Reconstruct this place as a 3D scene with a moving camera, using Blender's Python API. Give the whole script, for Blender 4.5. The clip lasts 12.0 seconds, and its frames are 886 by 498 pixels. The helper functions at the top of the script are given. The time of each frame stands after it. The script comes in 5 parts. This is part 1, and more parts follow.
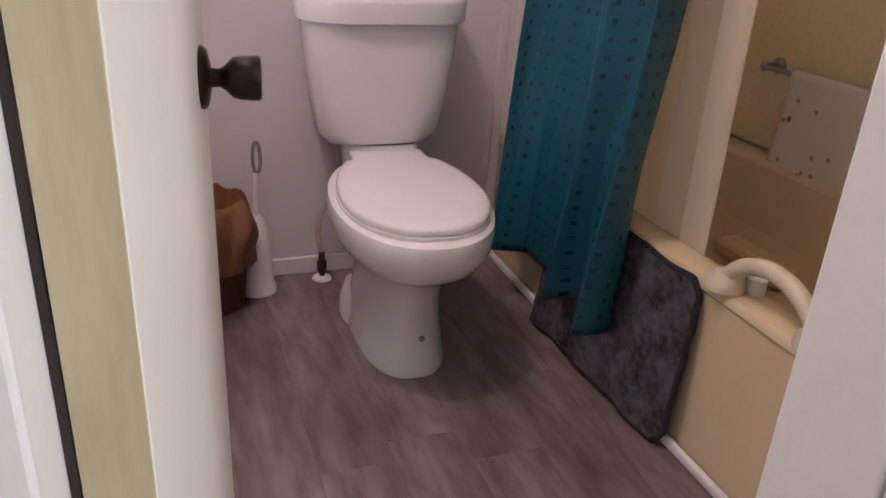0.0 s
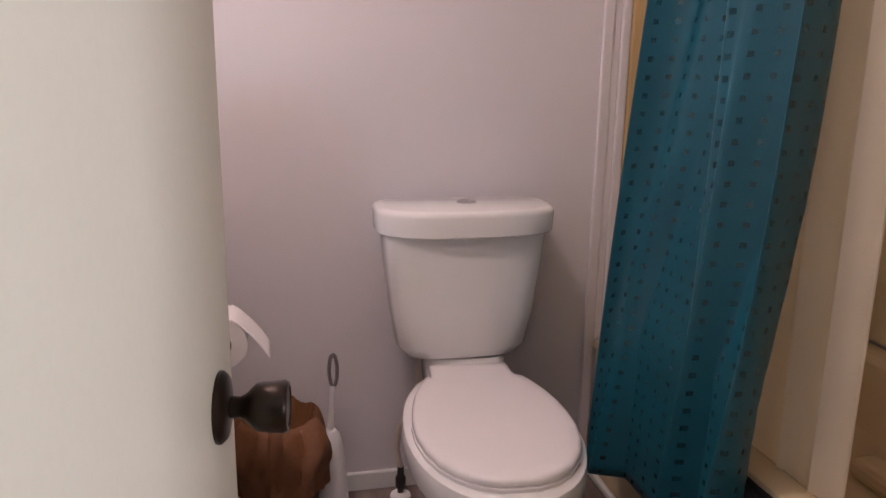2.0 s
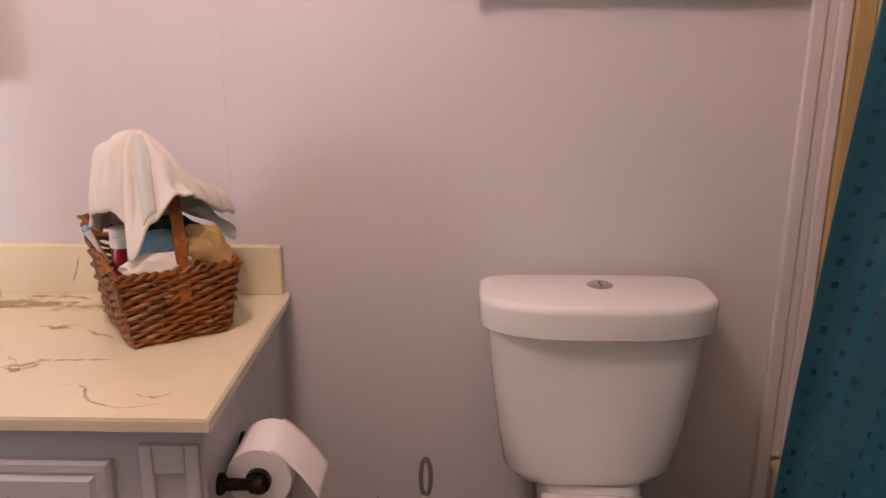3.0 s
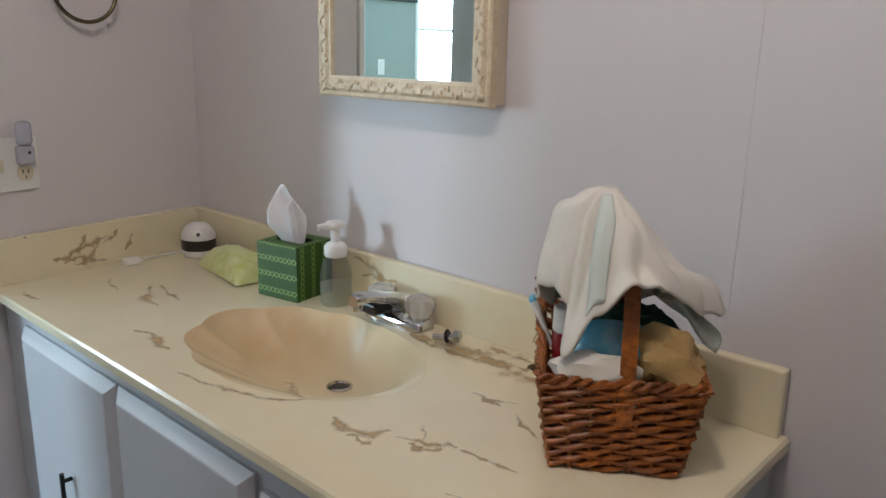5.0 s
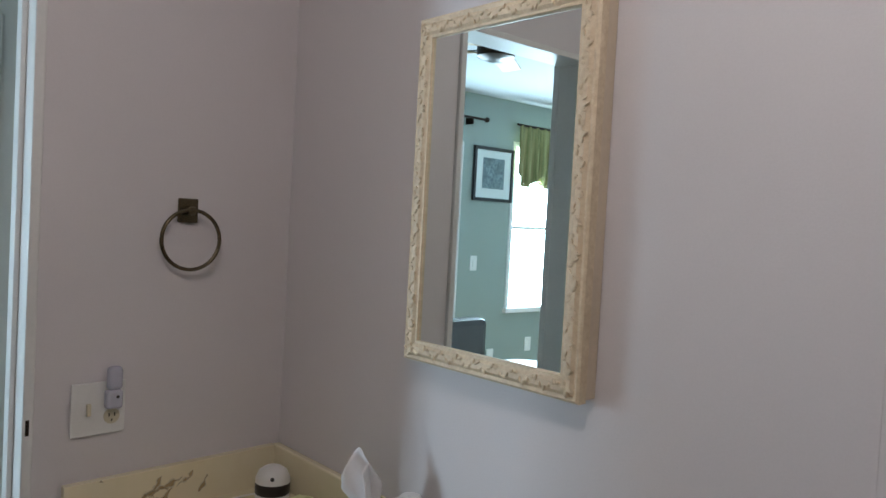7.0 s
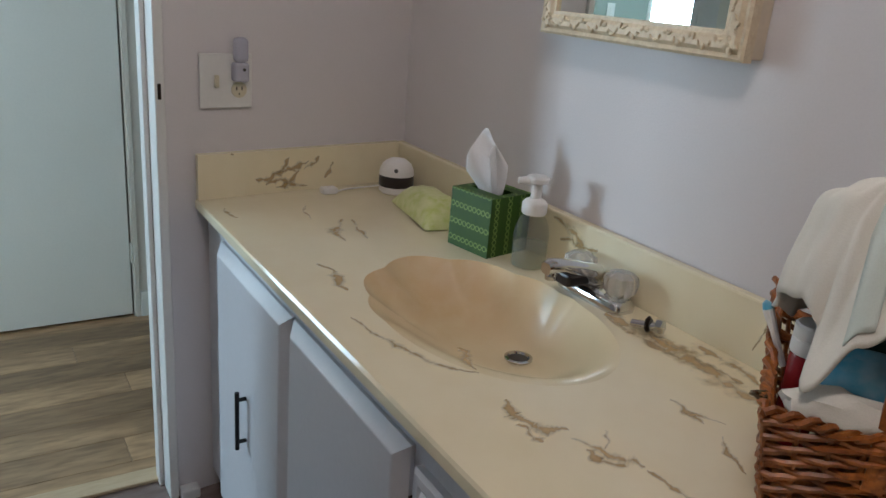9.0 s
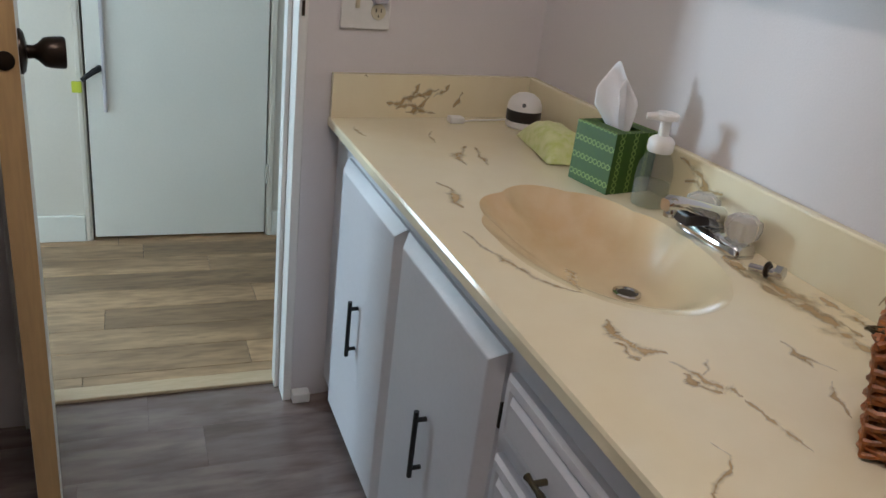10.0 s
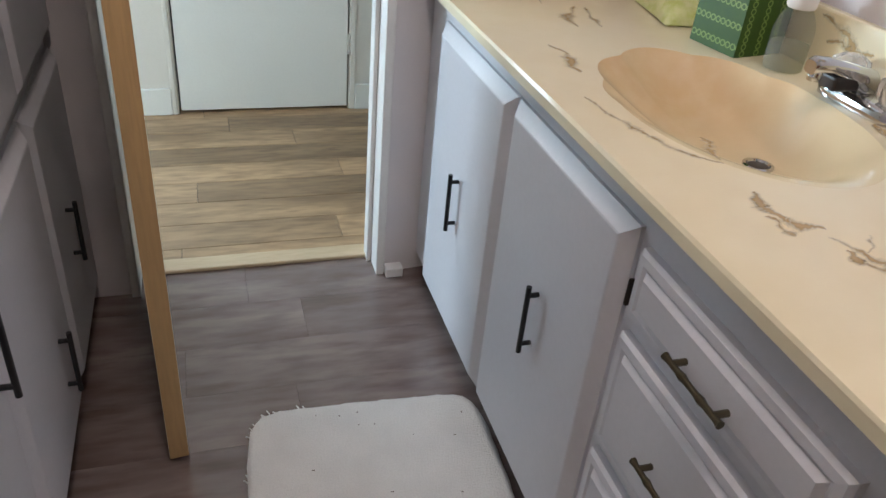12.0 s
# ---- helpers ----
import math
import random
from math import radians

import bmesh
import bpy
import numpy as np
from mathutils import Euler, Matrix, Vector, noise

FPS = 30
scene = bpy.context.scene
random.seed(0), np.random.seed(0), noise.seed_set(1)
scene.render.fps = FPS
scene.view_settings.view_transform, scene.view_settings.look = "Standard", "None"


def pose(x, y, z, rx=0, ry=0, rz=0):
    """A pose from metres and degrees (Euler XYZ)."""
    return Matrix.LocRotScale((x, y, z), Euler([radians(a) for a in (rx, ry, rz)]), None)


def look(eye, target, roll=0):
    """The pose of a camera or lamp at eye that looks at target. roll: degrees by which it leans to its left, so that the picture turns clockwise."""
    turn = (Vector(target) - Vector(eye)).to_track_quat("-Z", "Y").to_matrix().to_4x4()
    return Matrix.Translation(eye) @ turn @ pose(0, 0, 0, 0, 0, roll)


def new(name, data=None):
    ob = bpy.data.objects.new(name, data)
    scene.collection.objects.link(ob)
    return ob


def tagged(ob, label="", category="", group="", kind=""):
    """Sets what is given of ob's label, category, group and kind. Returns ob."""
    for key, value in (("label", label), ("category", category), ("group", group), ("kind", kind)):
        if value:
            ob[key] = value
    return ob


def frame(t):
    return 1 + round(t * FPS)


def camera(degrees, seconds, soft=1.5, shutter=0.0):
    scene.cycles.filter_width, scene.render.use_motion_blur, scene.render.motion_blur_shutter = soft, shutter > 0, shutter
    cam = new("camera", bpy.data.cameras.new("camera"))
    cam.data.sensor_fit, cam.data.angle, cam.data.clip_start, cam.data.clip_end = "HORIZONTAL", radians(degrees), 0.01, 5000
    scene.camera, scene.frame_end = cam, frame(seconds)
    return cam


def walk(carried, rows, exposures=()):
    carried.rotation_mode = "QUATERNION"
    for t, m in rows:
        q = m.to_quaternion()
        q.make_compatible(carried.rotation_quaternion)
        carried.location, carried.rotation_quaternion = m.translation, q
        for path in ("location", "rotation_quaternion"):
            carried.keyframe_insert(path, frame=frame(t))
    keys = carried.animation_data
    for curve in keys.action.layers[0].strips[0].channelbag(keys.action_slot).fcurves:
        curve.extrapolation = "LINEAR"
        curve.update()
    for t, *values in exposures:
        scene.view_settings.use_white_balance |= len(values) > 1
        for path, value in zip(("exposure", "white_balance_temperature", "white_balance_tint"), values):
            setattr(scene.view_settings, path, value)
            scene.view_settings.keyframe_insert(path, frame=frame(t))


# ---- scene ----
cam = camera(59.6, 12.0)
PATH = [
    (0, (0.067, -2.063, 1.021), (0.722, -0.359, 0.203), 3.6),
    (0.5, (0.07, -2.111, 1.034), (0.647, -0.38, 0.217), 2.7),
    (1, (0.079, -2.086, 1.055), (0.637, -0.339, 0.258), 1.9),
    (1.5, (0.112, -2.041, 1.12), (0.57, -0.196, 0.497), 1.1),
    (2, (0.156, -1.896, 1.138), (0.584, -0.001, 0.664), 1.0),
    (2.5, (0.211, -1.704, 1.139), (0.576, 0.211, 0.693), 0.7),
    (3, (0.342, -1.482, 1.247), (0.315, 0.448, 0.72), 0.3),
    (3.5, (0.351, -1.358, 1.261), (0.024, 0.549, 0.752), -1.1),
    (3.7, (0.324, -1.318, 1.236), (-0.12, 0.585, 0.81), -0.2),
    (5.3, (0.3, -1.042, 1.279), (-1.055, 0.338, 0.769), 1.6),
    (5.5, (0.266, -1.053, 1.3), (-1.092, 0.33, 0.808), 2.0),
    (6, (0.229, -0.992, 1.336), (-1.195, 0.372, 1.0), 2.9),
    (6.5, (0.242, -0.974, 1.428), (-1.263, 0.336, 1.283), 2.8),
    (6.7, (0.253, -1.001, 1.446), (-1.261, 0.305, 1.383), 3.0),
    (8.3, (0.211, -0.958, 1.33), (-1.382, 0.191, 0.953), 4.6),
    (8.5, (0.205, -0.96, 1.296), (-1.403, 0.132, 0.826), 4.7),
    (9, (0.193, -0.959, 1.241), (-1.394, 0.067, 0.588), 4.9),
    (9.5, (0.214, -0.957, 1.198), (-1.423, -0.062, 0.479), 7.0),
    (10, (0.235, -0.958, 1.186), (-1.454, -0.222, 0.409), 7.2),
    (10.5, (0.239, -0.956, 1.196), (-1.448, -0.232, 0.403), 6.8),
    (11, (0.199, -0.94, 1.168), (-1.45, -0.251, 0.27), 5.9),
    (11.5, (0.161, -0.972, 1.116), (-1.414, -0.384, 0.033), 5.4),
    (12, (0.168, -1.007, 1.141), (-1.429, -0.451, 0.073), 5.6),
]
EXPOSURES = [
    (0.0, 0.43, 6200, 25), (1.5, 0.4, 6200, 22), (2.0, 0.25, 6350, 24), (2.5, 0.15, 6900, 30), (3.0, 0.08, 7150, 32), (3.5, -0.16, 6350, 15),
    (5.3, -0.50, 5700, 2), (6.5, -0.93, 5600, 3), (8.5, -0.84, 5600, 2), (9.5, -0.54, 5750, 3), (11.0, -0.26, 5900, 6), (12.0, 0.02, 5950, 7),
]
walk(cam, [(t, look(eye, target, roll)) for t, eye, target, roll in PATH], EXPOSURES)



# ---- light ----
world = bpy.data.worlds.new("world")
scene.world = world
world.use_nodes = True
WN = world.node_tree
sky = WN.nodes.new("ShaderNodeTexSky")
sky.sky_type = "NISHITA"
sky.sun_disc = False
sky.sun_elevation, sky.sun_rotation = radians(50), radians(200)
WN.links.new(sky.outputs[0], WN.nodes["Background"].inputs[0])
WN.nodes["Background"].inputs[1].default_value = 0.12


def area(name, power, colour, size, eye, target, size_y=None):
    d = bpy.data.lights.new(name, "AREA")
    d.energy, d.color, d.size = power, colour, size
    if size_y:
        d.shape, d.size_y = "RECTANGLE", size_y
    o = new(name, d)
    o.matrix_world = look(eye, target)
    return o


lamp = bpy.data.lights.new("ceiling_lamp_light", "POINT")
lamp.energy, lamp.color, lamp.shadow_soft_size = 32, (1.0, 0.80, 0.68), 0.10
new("ceiling_lamp_light", lamp).matrix_world = Matrix.Translation((-0.05, -0.92, 2.26))
area("window_daylight", 350, (0.78, 0.92, 1.0), 0.86, (-4.12, -4.12, 1.42), (0, -4.12, 1.42), 1.3)
area("slider_daylight", 62, (0.78, 0.92, 1.0), 0.8, (-4.12, -2.63, 1.40), (0, -2.63, 1.10), 1.15)
# unseen opening to the east, added to brighten the open entry door
area("unseen_side_daylight", 40, (0.96, 1.0, 0.94), 1.0, (1.82, -3.1, 1.45), (0, -3.1, 1.45), 1.2)

# ---- materials ----


def mat(name, colour, rough=0.5, metal=0.0, vary=0.12, scale=6.0, fine=60.0, bump=0.05, tint=None, stretch=(1, 1, 1), per_object=0.0, transmission=0.0, coat=0.0):
    """A surface with soft large stains, fine grain and slight relief."""
    m = bpy.data.materials.new(name)
    m.use_nodes = True
    nt = m.node_tree
    n, l = nt.nodes, nt.links
    b = n["Principled BSDF"]
    b.inputs["Roughness"].default_value = rough
    b.inputs["Metallic"].default_value = metal
    b.inputs["Transmission Weight"].default_value = transmission
    b.inputs["Coat Weight"].default_value = coat
    co = n.new("ShaderNodeTexCoord")
    mp = n.new("ShaderNodeMapping")
    mp.inputs["Scale"].default_value = stretch
    l.new(co.outputs["Object"], mp.inputs["Vector"])
    vec = mp.outputs["Vector"]
    if per_object:
        oi = n.new("ShaderNodeObjectInfo")
        sc = n.new("ShaderNodeMath")
        sc.operation = "MULTIPLY"
        sc.inputs[1].default_value = 37.0
        l.new(oi.outputs["Random"], sc.inputs[0])
        ad = n.new("ShaderNodeVectorMath")
        l.new(vec, ad.inputs[0])
        l.new(sc.outputs[0], ad.inputs[1])
        vec = ad.outputs[0]
    big = n.new("ShaderNodeTexNoise")
    big.inputs["Scale"].default_value = scale
    big.inputs["Detail"].default_value = 4
    small = n.new("ShaderNodeTexNoise")
    small.inputs["Scale"].default_value = fine
    small.inputs["Detail"].default_value = 5
    l.new(vec, big.inputs["Vector"])
    l.new(vec, small.inputs["Vector"])
    second = tint or tuple(c * 0.7 for c in colour)
    ramp = n.new("ShaderNodeMapRange")
    ramp.inputs["From Min"].default_value, ramp.inputs["From Max"].default_value = 0.35, 0.75
    ramp.inputs["To Max"].default_value = min(1.0, vary * 2.2)
    l.new(big.outputs["Fac"], ramp.inputs["Value"])
    mix = n.new("ShaderNodeMix")
    mix.data_type = "RGBA"
    mix.inputs["A"].default_value, mix.inputs["B"].default_value = (*colour, 1), (*second, 1)
    l.new(ramp.outputs["Result"], mix.inputs["Factor"])
    ramp2 = n.new("ShaderNodeMapRange")
    ramp2.inputs["From Min"].default_value, ramp2.inputs["From Max"].default_value = 0.4, 0.7
    ramp2.inputs["To Max"].default_value = min(1.0, vary * 1.6)
    l.new(small.outputs["Fac"], ramp2.inputs["Value"])
    mix2 = n.new("ShaderNodeMix")
    mix2.data_type = "RGBA"
    l.new(ramp2.outputs["Result"], mix2.inputs["Factor"])
    l.new(mix.outputs["Result"], mix2.inputs["A"])
    mix2.inputs["B"].default_value = (*second, 1)
    out = mix2.outputs["Result"]
    if per_object:
        hs = n.new("ShaderNodeHueSaturation")
        mr = n.new("ShaderNodeMapRange")
        mr.inputs["To Min"].default_value, mr.inputs["To Max"].default_value = 1 - per_object, 1 + per_object
        l.new(oi.outputs["Random"], mr.inputs["Value"])
        l.new(mr.outputs["Result"], hs.inputs["Value"])
        l.new(out, hs.inputs["Color"])
        out = hs.outputs["Color"]
    l.new(out, b.inputs["Base Color"])
    if bump:
        bp = n.new("ShaderNodeBump")
        bp.inputs["Strength"].default_value = bump
        bp.inputs["Distance"].default_value = 0.003
        l.new(small.outputs["Fac"], bp.inputs["Height"])
        l.new(bp.outputs["Normal"], b.inputs["Normal"])
    return m


M_WALL = mat("lavender_wall_paint", (0.655, 0.62, 0.635), 0.55, vary=0.05, scale=2.0, fine=250, bump=0.12)
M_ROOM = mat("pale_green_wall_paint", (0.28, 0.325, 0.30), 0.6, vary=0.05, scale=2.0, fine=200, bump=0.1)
M_CEIL = mat("ceiling_paint", (0.60, 0.63, 0.66), 0.8, vary=0.06, scale=3, fine=120, bump=0.3)
M_TRIM = mat("white_trim_paint", (0.74, 0.73, 0.72), 0.4, vary=0.07, scale=9, fine=90, bump=0.05)
M_DOOR = mat("cream_white_door_paint", (0.74, 0.72, 0.64), 0.45, vary=0.05, scale=3, fine=140, bump=0.06)
M_DOORH = mat("cool_white_door_paint", (0.81, 0.83, 0.77), 0.45, vary=0.05, scale=3, fine=140, bump=0.06)
M_EDGE = mat("bare_door_edge_wood", (0.50, 0.33, 0.15), 0.6, vary=0.3, scale=8, fine=60, bump=0.15, stretch=(3, 3, 0.25))
M_OLIVE = mat("olive_door_edge_paint", (0.52, 0.46, 0.30), 0.55, vary=0.14, scale=14, fine=70, bump=0.15, stretch=(2, 2, 0.4), tint=(0.28, 0.23, 0.12))
M_CAB = mat("grey_white_cabinet_paint", (0.56, 0.56, 0.60), 0.42, vary=0.06, scale=5, fine=110, bump=0.06)
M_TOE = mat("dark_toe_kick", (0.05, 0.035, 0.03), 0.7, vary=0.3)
M_BATHFLOOR = mat("brown_grey_vinyl_plank", (0.255, 0.200, 0.186), 0.27, vary=0.36, scale=2.6, fine=9, bump=0.03, stretch=(4.0, 0.9, 1), tint=(0.085, 0.056, 0.048), per_object=0.08)
M_BATHFLOOR.node_tree.nodes["Principled BSDF"].inputs["Specular IOR Level"].default_value = 0.85
M_HALLFLOOR = mat("tan_vinyl_plank", (0.54, 0.365, 0.205), 0.45, vary=0.44, scale=2.2, fine=14, bump=0.04, stretch=(4.5, 0.8, 1), tint=(0.20, 0.130, 0.072), per_object=0.32)
M_SUB = mat("dark_joint", (0.03, 0.022, 0.02), 0.8)
M_PORC = mat("white_porcelain", (0.80, 0.79, 0.78), 0.08, vary=0.02, scale=3, fine=30, bump=0.0, coat=0.4)
M_SEAT = mat("white_plastic_seat", (0.80, 0.77, 0.77), 0.2, vary=0.02, bump=0.0)
M_CHROME = mat("chrome", (0.62, 0.62, 0.63), 0.07, metal=1, vary=0.05, bump=0.0)
M_BRONZE = mat("dark_bronze", (0.032, 0.021, 0.015), 0.3, metal=0.7, vary=0.2, bump=0.02)
M_BLACK = mat("black_metal_handle", (0.018, 0.018, 0.02), 0.38, metal=0.3, vary=0.2, bump=0.02)
M_BRASS = mat("antique_brass", (0.15, 0.120, 0.075), 0.26, metal=0.9, vary=0.3, bump=0.03)
M_TUB = mat("almond_fibreglass", (0.68, 0.55, 0.36), 0.22, vary=0.08, scale=4, fine=60, bump=0.02, tint=(0.60, 0.46, 0.28))
M_SURR = mat("almond_shower_surround", (0.80, 0.68, 0.44), 0.3, vary=0.1, scale=3, fine=60, bump=0.03, tint=(0.48, 0.37, 0.2))
M_COUNTER = mat("cream_cultured_marble", (0.79, 0.715, 0.52), 0.13, vary=0.12, scale=4, fine=18, bump=0.0, tint=(0.70, 0.585, 0.37), coat=0.15)
M_BASIN = mat("peach_cultured_marble", (0.64, 0.45, 0.25), 0.20, vary=0.25, scale=7, fine=25, bump=0.0, tint=(0.72, 0.60, 0.40), coat=0.0)
M_VEIN_BASE = mat("brown_marble_vein", (0.52, 0.36, 0.17), 0.2, vary=0.3, scale=40, fine=120, bump=0.0, tint=(0.60, 0.46, 0.27))
M_WICKER = mat("honey_wicker", (0.44, 0.135, 0.018), 0.42, vary=0.50, scale=26, fine=140, bump=0.2, tint=(0.13, 0.036, 0.007))
M_CLOTH = mat("white_terry_cloth", (0.74, 0.70, 0.63), 0.95, vary=0.10, scale=9, fine=600, bump=0.22)
M_STRIPE = mat("pale_green_cloth", (0.60, 0.64, 0.59), 0.95, vary=0.1, fine=600, bump=0.22)
M_RUG = mat("white_bath_rug", (0.80, 0.79, 0.78), 0.95, vary=0.18, scale=10, fine=300, bump=0.9)
M_FUZZ = mat("charcoal_plush", (0.012, 0.010, 0.013), 0.95, vary=0.32, scale=16, fine=55, bump=1.0, tint=(0.13, 0.115, 0.14))
M_FUZZ_EDGE = mat("charcoal_binding", (0.016, 0.014, 0.018), 0.8, vary=0.2, fine=200, bump=0.4)
M_BAG = mat("brown_plastic_bag", (0.20, 0.080, 0.030), 0.55, vary=0.3, scale=14, fine=90, bump=0.25, tint=(0.15, 0.058, 0.022))
M_DARKWICK = mat("dark_brown_wicker", (0.07, 0.028, 0.015), 0.6, vary=0.4, scale=30, fine=120, bump=0.3)
M_PAPER = mat("toilet_paper", (0.82, 0.78, 0.77), 0.95, vary=0.04, fine=300, bump=0.3)
M_PLAST = mat("white_plastic", (0.78, 0.76, 0.75), 0.35, vary=0.04, bump=0.0)
M_ALMOND = mat("almond_plastic", (0.62, 0.56, 0.42), 0.35, vary=0.06, bump=0.0)
M_GREYP = mat("grey_metal_wire", (0.30, 0.28, 0.28), 0.35, metal=0.6, vary=0.1, bump=0.0)
M_HOSE = mat("braided_grey_hose", (0.60, 0.52, 0.45), 0.45, metal=0.1, vary=0.3, fine=500, bump=0.4)
M_RED = mat("dark_red_plastic", (0.20, 0.008, 0.012), 0.25, vary=0.1, bump=0.0)
M_BLUE = mat("blue_printed_film", (0.015, 0.30, 0.50), 0.3, vary=0.35, scale=24, fine=60, bump=0.2, tint=(0.35, 0.5, 0.58))
M_YELLOW = mat("tan_sponge", (0.50, 0.33, 0.13), 0.9, vary=0.25, scale=30, fine=200, bump=0.6)
M_TEALG = mat("dark_green_cloth", (0.04, 0.10, 0.085), 0.9, vary=0.3, fine=200, bump=0.4)
M_LIME = mat("lime_green_wrapper", (0.56, 0.62, 0.18), 0.32, vary=0.4, scale=28, fine=60, bump=0.15, tint=(0.78, 0.78, 0.48))
M_TISSUE = mat("white_tissue", (0.82, 0.80, 0.82), 0.95, vary=0.04, fine=200, bump=0.3)
M_MIRF = mat("antiqued_cream_frame", (0.72, 0.61, 0.44), 0.5, vary=0.22, scale=60, fine=160, bump=0.2, tint=(0.48, 0.36, 0.22))
M_MIRS = mat("cream_frame_side", (0.66, 0.56, 0.43), 0.5, vary=0.12, scale=8, fine=90, bump=0.05)
M_TAN = mat("tan_wood_trim", (0.52, 0.36, 0.17), 0.5, vary=0.25, scale=8, fine=60, bump=0.1, stretch=(4, 4, 0.3))
# also the flat dark of shaded gaps and holes
M_DARK = mat("dark_plastic_and_shade", (0.02, 0.015, 0.015), 0.3, vary=0.1, bump=0.0)
M_FRAME = mat("black_picture_frame", (0.02, 0.02, 0.022), 0.35, vary=0.1)
M_MATB = mat("picture_mount", (0.62, 0.66, 0.66), 0.8, vary=0.05)
M_ART = mat("grey_blue_print", (0.22, 0.29, 0.31), 0.6, vary=0.6, scale=14, fine=50, tint=(0.08, 0.11, 0.13))
M_RATTAN = mat("tan_woven_chair", (0.34, 0.21, 0.08), 0.6, vary=0.4, scale=40, fine=160, bump=0.5)
M_NEON = mat("yellow_green_tag", (0.62, 0.70, 0.06), 0.5, vary=0.1)


def simple(name, colour, rough, transmission=0.0, ior=1.45, metal=0.0):
    m = bpy.data.materials.new(name)
    m.use_nodes = True
    b = m.node_tree.nodes["Principled BSDF"]
    b.inputs["Base Color"].default_value = (*colour, 1)
    b.inputs["Roughness"].default_value, b.inputs["Metallic"].default_value = rough, metal
    b.inputs["Transmission Weight"].default_value, b.inputs["IOR"].default_value = transmission, ior
    return m


M_MIRROR = simple("mirror_glass", (0.86, 0.92, 0.90), 0.01, metal=1.0)
M_ACRYL = simple("clear_acrylic", (0.93, 0.91, 0.91), 0.2, transmission=0.72)
M_CLEAR = simple("clear_bottle_plastic", (0.95, 0.97, 0.96), 0.03, transmission=0.97, ior=1.08)
M_SOAP = simple("clear_soap", (0.86, 0.86, 0.78), 0.02, transmission=0.95, ior=1.05)


def thin_clear(m, colour, body):
    """Thin clear plastic: light goes straight through, the skin only shines."""
    n, l = m.node_tree.nodes, m.node_tree.links
    tr = n.new("ShaderNodeBsdfTransparent")
    tr.inputs[0].default_value = (*colour, 1)
    mx = n.new("ShaderNodeMixShader")
    mx.inputs[0].default_value = body
    n["Principled BSDF"].inputs["Transmission Weight"].default_value = 0.0
    l.new(tr.outputs[0], mx.inputs[1])
    l.new(n["Principled BSDF"].outputs[0], mx.inputs[2])
    l.new(mx.outputs[0], n["Material Output"].inputs[0])


thin_clear(M_CLEAR, (0.95, 0.96, 0.95), 0.06)
thin_clear(M_SOAP, (0.84, 0.84, 0.76), 0.12)
M_NIGHT = simple("frosted_night_light", (0.75, 0.74, 0.86), 0.25, transmission=0.45)


def curtain_material():
    m = mat("teal_curtain_cloth", (0.004, 0.092, 0.140), 0.42, vary=0.25, scale=6, fine=300, bump=0.2, tint=(0.004, 0.055, 0.085))
    nt = m.node_tree
    n, l = nt.nodes, nt.links
    b = n["Principled BSDF"]
    uv = n.new("ShaderNodeUVMap")
    sep = n.new("ShaderNodeSeparateXYZ")
    l.new(uv.outputs[0], sep.inputs[0])
    masks = []
    for axis, step, half in (("X", 0.042, 0.13), ("Y", 0.036, 0.15)):
        d = n.new("ShaderNodeMath")
        d.operation = "DIVIDE"
        d.inputs[1].default_value = step
        l.new(sep.outputs[axis], d.inputs[0])
        f = n.new("ShaderNodeMath")
        f.operation = "FRACT"
        l.new(d.outputs[0], f.inputs[0])
        c = n.new("ShaderNodeMath")
        c.operation = "COMPARE"
        c.inputs[1].default_value, c.inputs[2].default_value = 0.5, half
        l.new(f.outputs[0], c.inputs[0])
        masks.append(c.outputs[0])
    both = n.new("ShaderNodeMath")
    both.operation = "MULTIPLY"
    l.new(masks[0], both.inputs[0])
    l.new(masks[1], both.inputs[1])
    # each dot is an open mesh that lets what hangs behind show through
    see = n.new("ShaderNodeBsdfTransparent")
    see.inputs[0].default_value = (0.80, 0.92, 0.94, 1)
    share = n.new("ShaderNodeMath")
    share.operation = "MULTIPLY"
    share.inputs[1].default_value = 0.22
    l.new(both.outputs[0], share.inputs[0])
    lay = n.new("ShaderNodeMixShader")
    l.new(share.outputs[0], lay.inputs[0])
    l.new(b.outputs[0], lay.inputs[1])
    l.new(see.outputs[0], lay.inputs[2])
    l.new(lay.outputs[0], n["Material Output"].inputs[0])
    dark = n.new("ShaderNodeMix")
    dark.data_type = "RGBA"
    l.new(both.outputs[0], dark.inputs["Factor"])
    l.new(b.inputs["Base Color"].links[0].from_socket, dark.inputs["A"])
    dark.inputs["B"].default_value = (0.008, 0.075, 0.115, 1)
    l.new(dark.outputs["Result"], b.inputs["Base Color"])
    r = n.new("ShaderNodeMapRange")
    r.inputs["To Min"].default_value, r.inputs["To Max"].default_value = 0.40, 0.15
    l.new(both.outputs[0], r.inputs["Value"])
    l.new(r.outputs["Result"], b.inputs["Roughness"])
    return m


def sheer(name, colour, through_share):
    m = mat(name, colour, 0.5, vary=0.08, fine=200, bump=0.1)
    n, l = m.node_tree.nodes, m.node_tree.links
    t = n.new("ShaderNodeBsdfTranslucent")
    t.inputs[0].default_value = (*colour, 1)
    mx = n.new("ShaderNodeMixShader")
    mx.inputs[0].default_value = through_share
    l.new(n["Principled BSDF"].outputs[0], mx.inputs[1])
    l.new(t.outputs[0], mx.inputs[2])
    l.new(mx.outputs[0], n["Material Output"].inputs[0])
    return m


